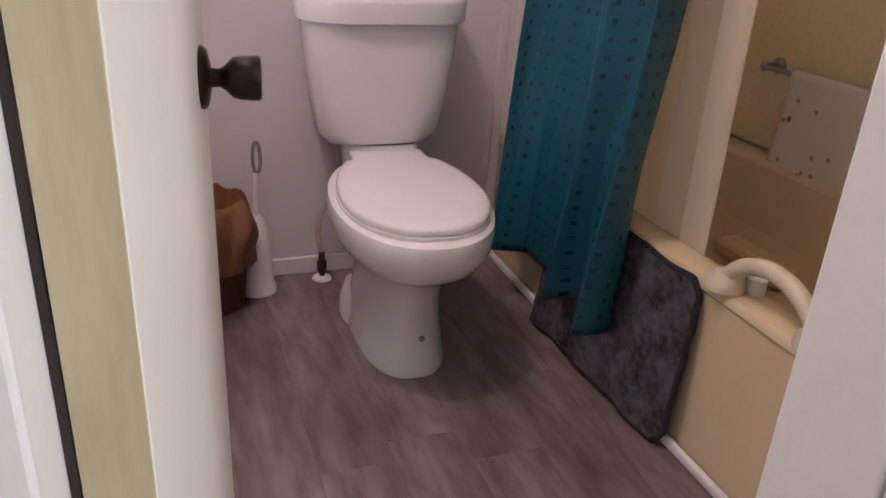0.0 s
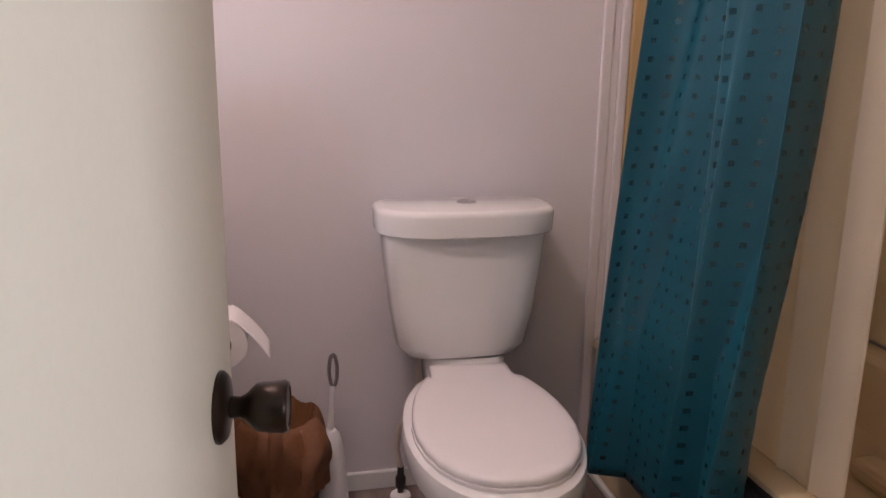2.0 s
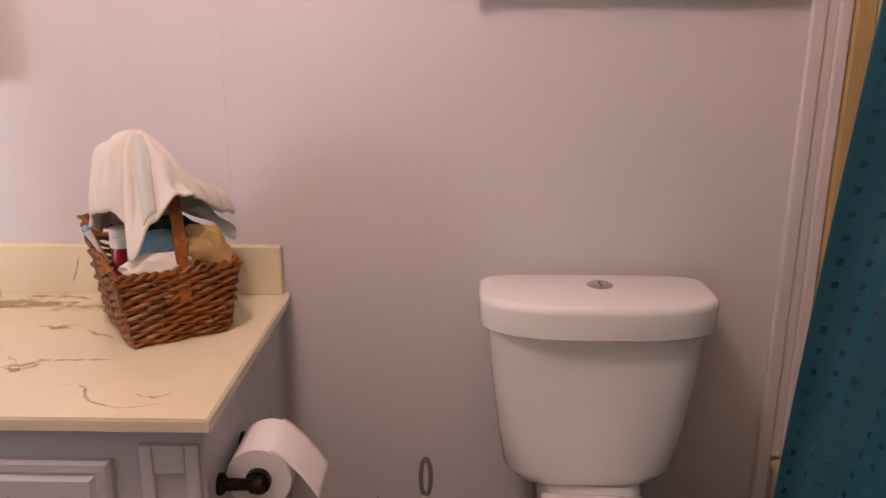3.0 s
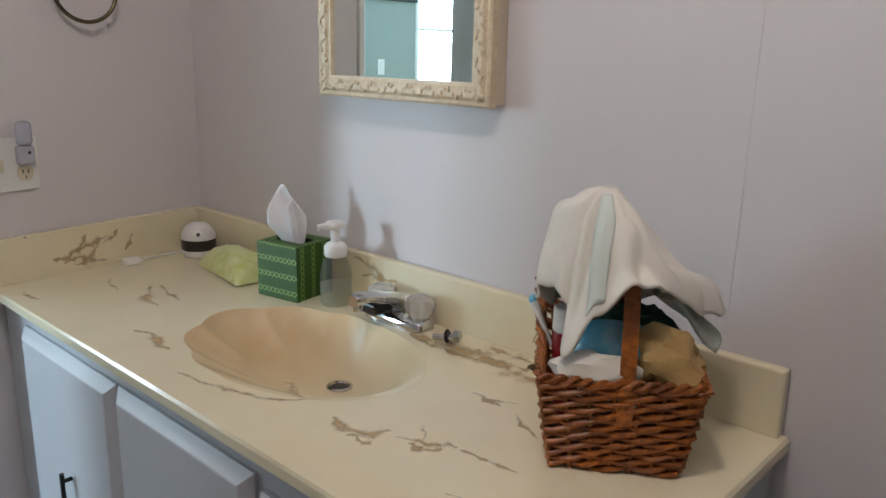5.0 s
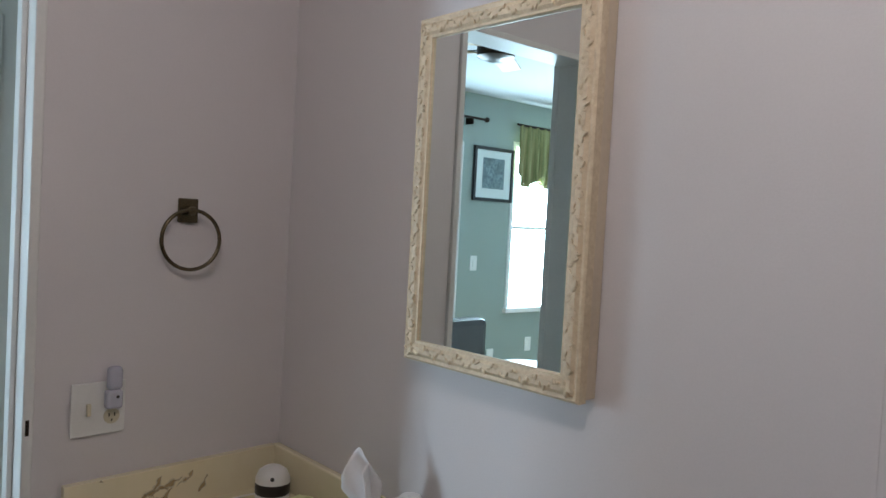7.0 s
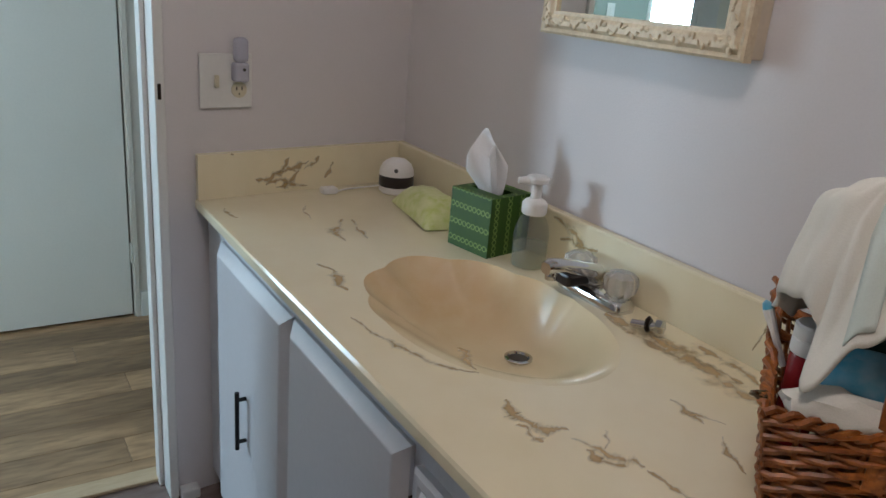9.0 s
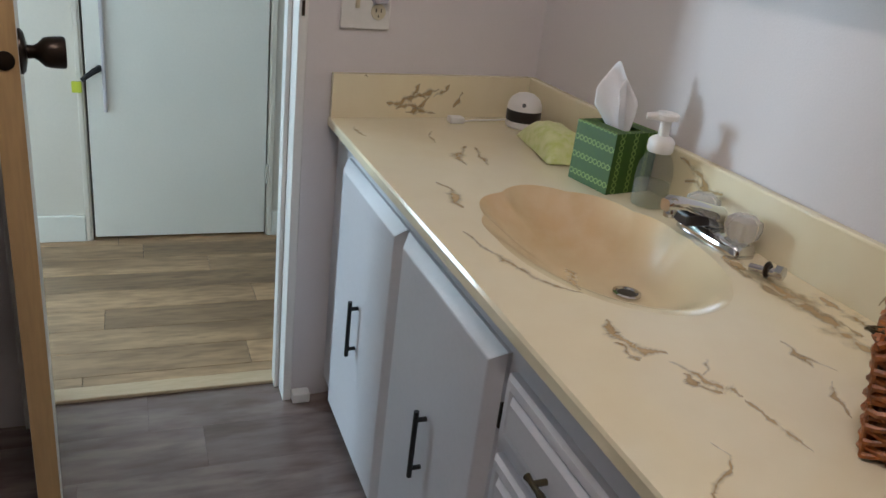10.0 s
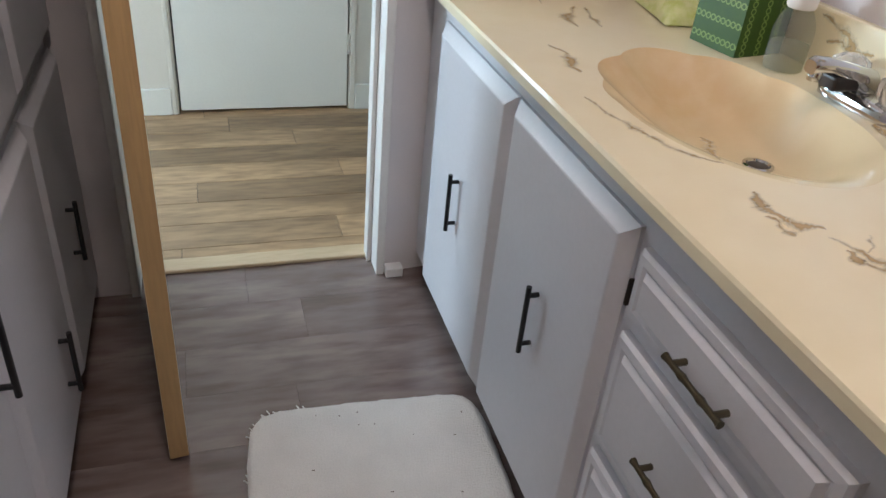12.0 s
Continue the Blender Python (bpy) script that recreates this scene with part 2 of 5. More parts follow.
def chain_material():
    """Dark green card printed with rows of pale linked rings."""
    m = mat("green_chain_print", (0.034, 0.092, 0.004), 0.5, vary=0.3, scale=60, fine=300, bump=0.05, tint=(0.02, 0.07, 0.01))
    nt = m.node_tree
    n, l = nt.nodes, nt.links
    b = n["Principled BSDF"]
    uv = n.new("ShaderNodeUVMap")
    sep = n.new("ShaderNodeSeparateXYZ")
    l.new(uv.outputs[0], sep.inputs[0])

    def op(kind, a, v=None, w=None):
        q = n.new("ShaderNodeMath")
        q.operation = kind
        l.new(a, q.inputs[0])
        if v is not None:
            if isinstance(v, float):
                q.inputs[1].default_value = v
            else:
                l.new(v, q.inputs[1])
        if w is not None:
            q.inputs[2].default_value = w
        return q.outputs[0]

    u = op("SUBTRACT", op("FRACT", op("DIVIDE", sep.outputs["X"], 0.012)), 0.5)
    v = op("SUBTRACT", op("FRACT", op("DIVIDE", sep.outputs["Y"], 0.034)), 0.5)
    v = op("MULTIPLY", v, 2.83)
    rad = op("SQRT", op("ADD", op("MULTIPLY", u, u), op("MULTIPLY", v, v)))
    ring = op("COMPARE", rad, 0.40, 0.10)
    mix = n.new("ShaderNodeMix")
    mix.data_type = "RGBA"
    l.new(ring, mix.inputs["Factor"])
    l.new(b.inputs["Base Color"].links[0].from_socket, mix.inputs["A"])
    mix.inputs["B"].default_value = (0.19, 0.29, 0.07, 1)
    l.new(mix.outputs["Result"], b.inputs["Base Color"])
    return m


def fade_to_cream(m):
    """The poured peach pigment thins out to cream towards one end of the basin."""
    n, l = m.node_tree.nodes, m.node_tree.links
    b = n["Principled BSDF"]
    co = n.new("ShaderNodeTexCoord")
    sep = n.new("ShaderNodeSeparateXYZ")
    l.new(co.outputs["Object"], sep.inputs[0])
    mr = n.new("ShaderNodeMapRange")
    mr.inputs["From Min"].default_value, mr.inputs["From Max"].default_value = -0.90, -0.64
    l.new(sep.outputs["X"], mr.inputs["Value"])
    mix = n.new("ShaderNodeMix")
    mix.data_type = "RGBA"
    l.new(mr.outputs["Result"], mix.inputs["Factor"])
    l.new(b.inputs["Base Color"].links[0].from_socket, mix.inputs["A"])
    mix.inputs["B"].default_value = (0.73, 0.63, 0.42, 1)
    l.new(mix.outputs["Result"], b.inputs["Base Color"])


fade_to_cream(M_BASIN)
M_BASIN.node_tree.nodes["Principled BSDF"].inputs["Specular IOR Level"].default_value = 0.4
M_THRESH = mat("pale_oak_strip", (0.60, 0.48, 0.32), 0.5, vary=0.25, scale=8, fine=40, bump=0.1, stretch=(4, 0.6, 1), tint=(0.44, 0.33, 0.2))


def pigment(m):
    """Poured pigment that feathers out at its edges and breaks up in patches."""
    n, l = m.node_tree.nodes, m.node_tree.links
    uv = n.new("ShaderNodeUVMap")
    sep = n.new("ShaderNodeSeparateXYZ")
    l.new(uv.outputs[0], sep.inputs[0])
    ab = n.new("ShaderNodeMath")
    ab.operation = "ABSOLUTE"
    l.new(sep.outputs["Y"], ab.inputs[0])
    co = n.new("ShaderNodeTexCoord")
    no = n.new("ShaderNodeTexNoise")
    no.inputs["Scale"].default_value, no.inputs["Detail"].default_value = 42, 2
    l.new(co.outputs["Object"], no.inputs["Vector"])
    sm = n.new("ShaderNodeMath")
    sm.operation = "MULTIPLY_ADD"
    sm.inputs[1].default_value = 1.5
    l.new(no.outputs["Fac"], sm.inputs[0])
    l.new(ab.outputs[0], sm.inputs[2])
    mr = n.new("ShaderNodeMapRange")
    mr.interpolation_type = "SMOOTHSTEP"
    mr.inputs["From Min"].default_value, mr.inputs["From Max"].default_value = 0.55, 1.45
    mr.inputs["To Min"].default_value, mr.inputs["To Max"].default_value = 0.75, 0.0
    l.new(sm.outputs[0], mr.inputs["Value"])
    l.new(mr.outputs["Result"], n["Principled BSDF"].inputs["Alpha"])
    return m


M_VEIN = pigment(M_VEIN_BASE)
M_TEAL = curtain_material()
M_LINER = sheer("cream_liner_vinyl", (0.86, 0.81, 0.72), 0.55)
M_CHAIN = chain_material()
M_GLOW = bpy.data.materials.new("lamp_diffuser")
M_GLOW.use_nodes = True
M_GLOW.node_tree.nodes["Principled BSDF"].inputs["Emission Color"].default_value = (1, 0.8, 0.68, 1)
M_GLOW.node_tree.nodes["Principled BSDF"].inputs["Emission Strength"].default_value = 2.0
M_VALANCE = mat("green_striped_valance", (0.085, 0.105, 0.028), 0.8, vary=0.5, scale=3, fine=30, bump=0.1, tint=(0.30, 0.27, 0.12), stretch=(1, 16, 0.3))

# ---- builders ----


def part(name, bm, material, parent=None, label="", smooth=False):
    me = bpy.data.meshes.new(name)
    bmesh.ops.recalc_face_normals(bm, faces=bm.faces)
    bm.to_mesh(me)
    bm.free()
    if smooth:
        for p in me.polygons:
            p.use_smooth = True
        me.set_sharp_from_angle(angle=radians(42))
    me.materials.append(material)
    ob = new(name, me)
    if parent:
        ob.parent = parent
        if parent.type == "EMPTY":
            ob.matrix_parent_inverse = parent.matrix_basis.inverted()
    if label:
        ob["label"] = label
    return ob


def thing(name, base, label, category, group=""):
    o = new(name)
    o.empty_display_size = 0.05
    o.matrix_basis = Matrix.Translation(base)
    return tagged(o, label, category, group)


def bx(bm, x0, x1, y0, y1, z0, z1, bev=0.0, seg=2, turn=None):
    m = Matrix.LocRotScale(((x0 + x1) / 2, (y0 + y1) / 2, (z0 + z1) / 2), None, (x1 - x0, y1 - y0, z1 - z0))
    if turn is not None:
        m = turn @ m
    g = bmesh.ops.create_cube(bm, size=1, matrix=m)
    if bev:
        ed = {e for v in g["verts"] for e in v.link_edges}
        bmesh.ops.bevel(bm, geom=list(ed), offset=bev, segments=seg, affect="EDGES", profile=0.5)
    return bm


def boxes(*rows):
    bm = bmesh.new()
    for r in rows:
        bx(bm, *r)
    return bm


def loft(bm, rings, cap=(True, True), closed=True):
    """Skin a list of rings, each a list of points of one length."""
    rows = [[bm.verts.new(p) for p in r] for r in rings]
    k = len(rows[0])
    for a, b in zip(rows, rows[1:]):
        for i in range(k if closed else k - 1):
            j = (i + 1) % k
            bm.faces.new((a[i], a[j], b[j], b[i]))
    if closed and cap[0]:
        bm.faces.new(rows[0][::-1])
    if closed and cap[1]:
        bm.faces.new(rows[-1])
    return bm


def oval(cx, cy, z, rx, ry, k=40, power=2.0, front=0.0):
    pts = []
    for i in range(k):
        a = 2 * math.pi * i / k
        c, s = math.cos(a), math.sin(a)
        x = math.copysign(abs(c) ** (2 / power), c) * rx
        y = math.copysign(abs(s) ** (2 / power), s) * ry
        x *= 1 + front * (y / ry)
        pts.append((cx + x, cy + y, z))
    return pts


def tube(bm, pts, r, seg=8):
    """A round bar along points; r is one radius or one for each point."""
    pts = [Vector(p) for p in pts]
    rings = []
    side = None
    for i, p in enumerate(pts):
        d = (pts[min(i + 1, len(pts) - 1)] - pts[max(i - 1, 0)]).normalized()
        if side is None:
            side = d.orthogonal().normalized()
        side = (side - d * side.dot(d)).normalized()
        up = d.cross(side)
        q = r[i] if isinstance(r, (list, tuple)) else r
        rings.append([p + q * (math.cos(2 * math.pi * k / seg) * side + math.sin(2 * math.pi * k / seg) * up) for k in range(seg)])
    return loft(bm, rings)


def lathe(bm, profile, at, axis=(0, 0, 1), seg=28):
    """Turn a profile of (radius, height) about an axis."""
    ax = Vector(axis).normalized()
    s = ax.orthogonal().normalized()
    u = ax.cross(s)
    rings = []
    for r, h in profile:
        r = max(r, 0.0004)
        rings.append([Vector(at) + ax * h + r * (math.cos(2 * math.pi * k / seg) * s + math.sin(2 * math.pi * k / seg) * u) for k in range(seg)])
    return loft(bm, rings)


def sheet(fn, nu, nv):
    """A cloth of nu by nv cells, fn(u, v) -> point, with its own width and height as UV."""
    bm = bmesh.new()
    g = [[bm.verts.new(fn(i / nu, j / nv)) for i in range(nu + 1)] for j in range(nv + 1)]
    uvl = bm.loops.layers.uv.new("UVMap")
    len_u = [[0.0] * (nu + 1) for _ in range(nv + 1)]
    len_v = [[0.0] * (nu + 1) for _ in range(nv + 1)]
    for j in range(nv + 1):
        for i in range(nu + 1):
            if i:
                len_u[j][i] = len_u[j][i - 1] + (g[j][i].co - g[j][i - 1].co).length
            if j:
                len_v[j][i] = len_v[j - 1][i] + (g[j][i].co - g[j - 1][i].co).length
    mid = nv // 2
    for j in range(nv):
        for i in range(nu):
            f = bm.faces.new((g[j][i], g[j][i + 1], g[j + 1][i + 1], g[j + 1][i]))
            for lp, (a, b) in zip(f.loops, ((i, j), (i + 1, j), (i + 1, j + 1), (i, j + 1))):
                lp[uvl].uv = (len_u[mid][a], len_v[b][0])
    return bm


def thicken(ob, t):
    md = ob.modifiers.new("thickness", "SOLIDIFY")
    md.thickness, md.offset = t, 0
    return ob


def wall(name, rows, material):
    return tagged(part(name, boxes(*rows), material), kind="structure")


# ---- structure ----
CEIL = 2.44
WX0, WX1 = -1.455, -1.520   # the west wall runs slightly askew from the door to the corner
floor_base = wall("floor", [(-4.6, 1.9, -5.6, 0.4, -0.12, -0.006)], M_SUB)
wall("ceiling", [(-4.6, 1.9, -5.6, 0.4, CEIL, CEIL + 0.1)], M_CEIL)
wall("wall_north", [(-1.62, 1.9, 0.0, 0.1, 0, CEIL)], M_WALL)
wall("wall_east", [(1.80, 1.9, -1.74, 0.0, 0, CEIL)], M_WALL)
bm = bmesh.new()
for za, zb in ((0, CEIL),):
    loft(bm, [[(WX0, -0.60, z), (WX1, 0.0, z), (-1.62, 0.0, z), (-1.56, -0.60, z)] for z in (za, zb)])
tagged(part("wall_west", bm, M_WALL), kind="structure")
wall("wall_west_lower", [(-1.56, -1.46, -1.74, -1.212, 0, CEIL), (-1.56, -1.458, -1.212, -0.60, 2.03, CEIL)], M_WALL)
wall("wall_south", [(-1.46, -0.020, -1.74, -1.65, 0, CEIL), (0.579, 1.8, -1.74, -1.65, 0, CEIL), (-0.020, 0.579, -1.74, -1.65, 2.03, CEIL)], M_WALL)
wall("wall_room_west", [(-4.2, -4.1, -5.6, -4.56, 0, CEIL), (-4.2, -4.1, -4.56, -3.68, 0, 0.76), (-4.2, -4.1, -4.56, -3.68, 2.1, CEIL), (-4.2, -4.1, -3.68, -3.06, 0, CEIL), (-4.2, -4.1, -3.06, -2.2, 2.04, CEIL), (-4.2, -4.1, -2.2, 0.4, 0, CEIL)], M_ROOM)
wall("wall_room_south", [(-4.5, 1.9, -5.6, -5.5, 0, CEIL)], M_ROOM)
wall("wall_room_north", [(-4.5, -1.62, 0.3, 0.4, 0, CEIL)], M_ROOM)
wall("wall_room_east", [(1.8, 1.9, -5.5, -3.62, 0, CEIL), (1.8, 1.9, -2.58, -1.74, 0, CEIL), (1.8, 1.9, -3.62, -2.58, 0, 0.82), (1.8, 1.9, -3.62, -2.58, 2.08, CEIL)], M_TRIM)
# unseen wall, added to keep the west windows' light off the entry jamb
wall("unseen_light_block_wall", [(-1.30, -1.20, -5.5, -1.74, 0, CEIL)], M_TRIM)
wall("wall_hall", [(-2.64, -2.545, -0.495, 0.3, 0, CEIL), (-2.64, -2.545, -1.36, -1.098, 0, CEIL), (-2.64, -2.545, -1.098, -0.495, 2.0, CEIL)], M_DOOR)

# skirting and trim
wall("baseboard", [(0.004, 0.985, -0.014, 0.0, 0, 0.052, 0.004)], M_TRIM)
wall("baseboard_hall", [(-2.545, -2.532, -1.36, -1.120, 0, 0.098, 0.004), (-2.545, -2.532, -0.473, 0.2, 0, 0.098, 0.004)], M_DOORH)
wall("trim_wall_seam", [(-0.118, -0.094, -0.0009, 0.0, 0.86, CEIL, 0.0004)], M_WALL)
wall("trim_shower_edge", [(0.987, 1.016, -0.012, 0, 0, CEIL, 0.004), (1.016, 1.036, -0.008, 0, 0.394, CEIL, 0.003), (1.036, 1.060, -0.014, 0, 0.394, CEIL, 0.004)], M_WALL)
wall("trim_shower_wood", [(1.062, 1.100, -0.020, 0.0, 0.394, CEIL, 0.004)], M_TAN)
wall("trim_tub_base", [(1.004, 1.020, -1.62, -0.01, 0, 0.022, 0.006)], M_TRIM)
wall("trim_door_block", [(-1.457, -1.425, -0.60, -0.555, 0, 0.028, 0.004)], M_TRIM)
# entry frame
wall("door_frame_entry", [(-0.020, 0.003, -1.765, -1.675, 0, 2.03, 0.003), (-0.020, -0.004, -1.675, -1.640, 0, 2.03, 0.002), (-0.093, -0.020, -1.765, -1.741, 0, 2.1, 0.006), (-0.066, -0.038, -1.772, -1.765, 0, 2.1, 0.003), (0.561, 0.579, -1.742, -1.634, 0, 2.03, 0.003), (0.565, 0.633, -1.762, -1.7425, 0, 2.1, 0.006), (0.581, 0.643, -1.649, -1.636, 0, 2.1, 0.005), (0.003, 0.561, -1.742, -1.64, 2.01, 2.03, 0.003)], M_TRIM)
# black strip that stands for the shade in the hinge gap
wall("door_gap_shade", [(0.0032, 0.0080, -1.6935, -1.676, 0, 2.0)], M_DARK)
# frame to the hall
wall("door_frame_hall", [(-1.572, -1.444, -0.622, -0.601, 0, 2.03, 0.003), (-1.55, -1.51, -0.633, -0.622, 0, 2.03, 0.002), (-1.572, -1.444, -1.212, -1.192, 0, 2.03, 0.003), (-1.572, -1.444, -1.192, -0.622, 2.01, 2.03, 0.003), (-1.60, -1.572, -0.622, -0.55, 0, 2.08, 0.004), (-1.60, -1.572, -1.27, -1.192, 0, 2.08, 0.004)], M_TRIM)
wall("threshold", [(-1.585, -1.530, -1.192, -0.622, 0.0, 0.010, 0.003)], M_THRESH)
bm = boxes((-1.4475, -1.442, -0.616, -0.609, 0.968, 1.0, 0.001))
tagged(part("strike_plate", bm, M_BRONZE), "dark metal strike plate on the white door jamb", "strike plate")

# room window and sliding door
win = tagged(new("window_1"), kind="structure")
part("window_frame", boxes((-4.15, -4.09, -4.58, -4.54, 0.74, 2.12, 0.004), (-4.15, -4.09, -3.70, -3.66, 0.74, 2.12, 0.004), (-4.15, -4.09, -4.54, -3.70, 2.08, 2.12, 0.004), (-4.13, -4.1, -4.54, -3.70, 1.41, 1.44, 0.003)), M_TRIM, win)
part("window_sill", boxes((-4.16, -4.06, -4.60, -3.64, 0.725, 0.765, 0.006)), M_TRIM, win)
sl = tagged(new("door_3"), kind="structure")
part("slider_frame", boxes((-4.16, -4.08, -3.10, -3.075, 0, 2.06, 0.004), (-4.16, -4.08, -2.22, -2.18, 0, 2.06, 0.004), (-4.16, -4.08, -3.075, -2.22, 2.01, 2.06, 0.004)), M_TRIM, sl)
part("slider_stile", boxes((-4.1, -4.07, -3.073, -3.045, 0.03, 2.01, 0.004)), M_GREYP, sl)

# ---- fixed doors ----


def knob(parent, at, sign, axis):
    """A bronze tulip door knob with its round plate."""
    a = Vector(axis) * sign
    k = part("knob", lathe(bmesh.new(), [(0.010, 0.004), (0.009, 0.018), (0.012, 0.023), (0.020, 0.031), (0.0215, 0.038), (0.0225, 0.055), (0.0205, 0.058), (0.018, 0.0585), (0.0175, 0.057), (0.001, 0.057)], at, a), M_BRONZE, parent, "dark bronze door knob", True)
    part("knob_plate", lathe(bmesh.new(), [(0.031, 0.0), (0.031, 0.003), (0.027, 0.007), (0.013, 0.010), (0.001, 0.010)], at, a), M_BRONZE, k, "", True)


def entry_door():
    hx, hy = 0.0085, -1.695
    ang = radians(7.95)
    t = Matrix.Translation((hx, hy, 0)) @ Matrix.Rotation(-ang, 4, "Z")
    d = tagged(new("door_1"), "cream white flush door standing open, hinge edge bare", "door", kind="structure")
    d.matrix_basis = Matrix.Translation((hx, hy, 0))
    part("panel", bx(bmesh.new(), 0.0, 0.038, 0.0035, 0.4965, 0.012, 2.0, 0.002, 2, t), M_DOOR, d)
    part("hinge_edge", bx(bmesh.new(), 0.0008, 0.0372, 0.0, 0.0034, 0.012, 2.0, 0.0, 1, t), M_OLIVE, d, "scuffed olive door edge")
    part("latch_edge", bx(bmesh.new(), 0.0008, 0.0372, 0.4966, 0.499, 0.012, 2.0, 0.0, 1, t), M_EDGE, d, "bare wood door edge")
    r = t.to_3x3() @ Vector((1, 0, 0))
    knob(d, t @ Vector((0.038, 0.437, 0.850)), 1, r)
    knob(d, t @ Vector((0.0, 0.437, 0.850)), -1, r)
    for z in (0.25, 1.82):
        part("hinge", lathe(bmesh.new(), [(0.006, 0), (0.006, 0.09)], (hx - 0.004, hy - 0.005, z - 0.045)), M_BRONZE, d, "", True)


def hall_side_door():
    d = tagged(new("door_2"), "cream white flush door standing open, bare wood edge", "door", kind="structure")
    d.matrix_basis = Matrix.Translation((-1.45, -1.16, 0))
    t = Matrix.Translation((-0.905, -1.107, 0)) @ Matrix.Rotation(radians(6.0), 4, "Z")
    part("panel", bx(bmesh.new(), -0.556, -0.003, -0.017, 0.017, 0.012, 2.0, 0.002, 2, t), M_DOOR, d)
    part("latch_edge", bx(bmesh.new(), -0.0029, 0.0, -0.0165, 0.0165, 0.012, 2.0, 0.0, 1, t), M_EDGE, d, "bare tan wood door edge")
    ax, ay = t.to_3x3() @ Vector((1, 0, 0)), t.to_3x3() @ Vector((0, 1, 0))
    part("latch_plate", lathe(bmesh.new(), [(0.0125, 0), (0.0125, 0.0015), (0.008, 0.003), (0.001, 0.003)], t @ Vector((0.0, 0, 0.955)), ax), M_BRONZE, d, "round bronze latch plate", True)
    knob(d, t @ Vector((-0.065, 0.017, 0.955)), 1, ay)
    knob(d, t @ Vector((-0.065, -0.017, 0.955)), -1, ay)


def closet_door():
    d = tagged(new("door_4"), "plain cool white closet door, closed", "door", kind="structure")
    part("panel", boxes((-2.575, -2.542, -1.091, -0.501, 0.012, 1.99, 0.003)), M_DOORH, d)
    # added dark box that blackens the gaps round the panel like shade
    part("gap_shade", boxes((-2.63, -2.60, -1.097, -0.496, 0, 2.0)), M_DARK, d)
    part("casing", boxes((-2.545, -2.535, -1.120, -1.104, 0, 2.02, 0.003), (-2.545, -2.535, -0.491, -0.473, 0, 2.02, 0.003)), M_DOOR, d)
    part("hinge", boxes((-2.543, -2.536, -0.501, -0.493, 0.21, 0.285, 0.002)), M_DOORH, d)
    part("pull_bar", boxes((-2.541, -2.520, -1.041, -1.029, 0.47, 1.9, 0.004)), M_CAB, d, "grey vertical pull strip")
    h = part("lever", tube(bmesh.new(), [(-2.54, -1.049, 0.612), (-2.515, -1.052, 0.614), (-2.505, -1.064, 0.609), (-2.50, -1.089, 0.590), (-2.498, -1.102, 0.580)], [0.012, 0.010, 0.010, 0.008, 0.007]), M_BLACK, d, "black lever", True)
    part("tag", boxes((-2.503, -2.495, -1.132, -1.102, 0.539, 0.576, 0.003)), M_NEON, h, "yellow-green tag end")


entry_door()
hall_side_door()
closet_door()

# ---- vanity ----
CT = 0.75


def bar_handle(at, along, out, length, material, parent, label, swell=0.0, stand=0.018):
    """A bar pull on two posts."""
    at, along, out = Vector(at), Vector(along), Vector(out)
    k = 13
    pts = [at + out * stand + along * length * (i / (k - 1) - 0.5) for i in range(k)]
    rad = [0.0046 + swell * (0.0006 if i % 4 == 0 else -0.0008) for i in range(k)]
    h = part("handle", tube(bmesh.new(), pts, rad, 10), material, parent, label, True)
    for s in (-0.37, 0.37):
        part("post", tube(bmesh.new(), [at + along * length * s, at + along * length * s + out * stand], 0.0042), material, h, "", True)
    return h


def raised_front(x0, x1, z0, z1, y, lip=0.028, out=-1):
    """A door or drawer front with a broad bevelled edge, facing -y (out=-1) or +y."""
    bm = bmesh.new()
    rows = []
    for inset, d in ((0, 0.0), (0, 0.010), (0.005, 0.015), (lip * 0.55, 0.016), (lip * 0.75, 0.013), (lip, 0.020)):
        yy = y + out * d
        rows.append([(x0 + inset, yy, z0 + inset), (x1 - inset, yy, z0 + inset), (x1 - inset, yy, z1 - inset), (x0 + inset, yy, z1 - inset)])
    return loft(bm, rows)


def slab_front(x0, x1, z0, z1, y, out=-1, edge=0.020):
    bm = bmesh.new()
    rows = []
    for inset, d in ((0, 0.0), (0, 0.006), (edge, 0.021), (edge + 0.003, 0.022)):
        yy = y + out * d
        rows.append([(x0 + inset, yy, z0 + inset), (x1 - inset, yy, z0 + inset), (x1 - inset, yy, z1 - inset), (x0 + inset, yy, z1 - inset)])
    return loft(bm, rows)


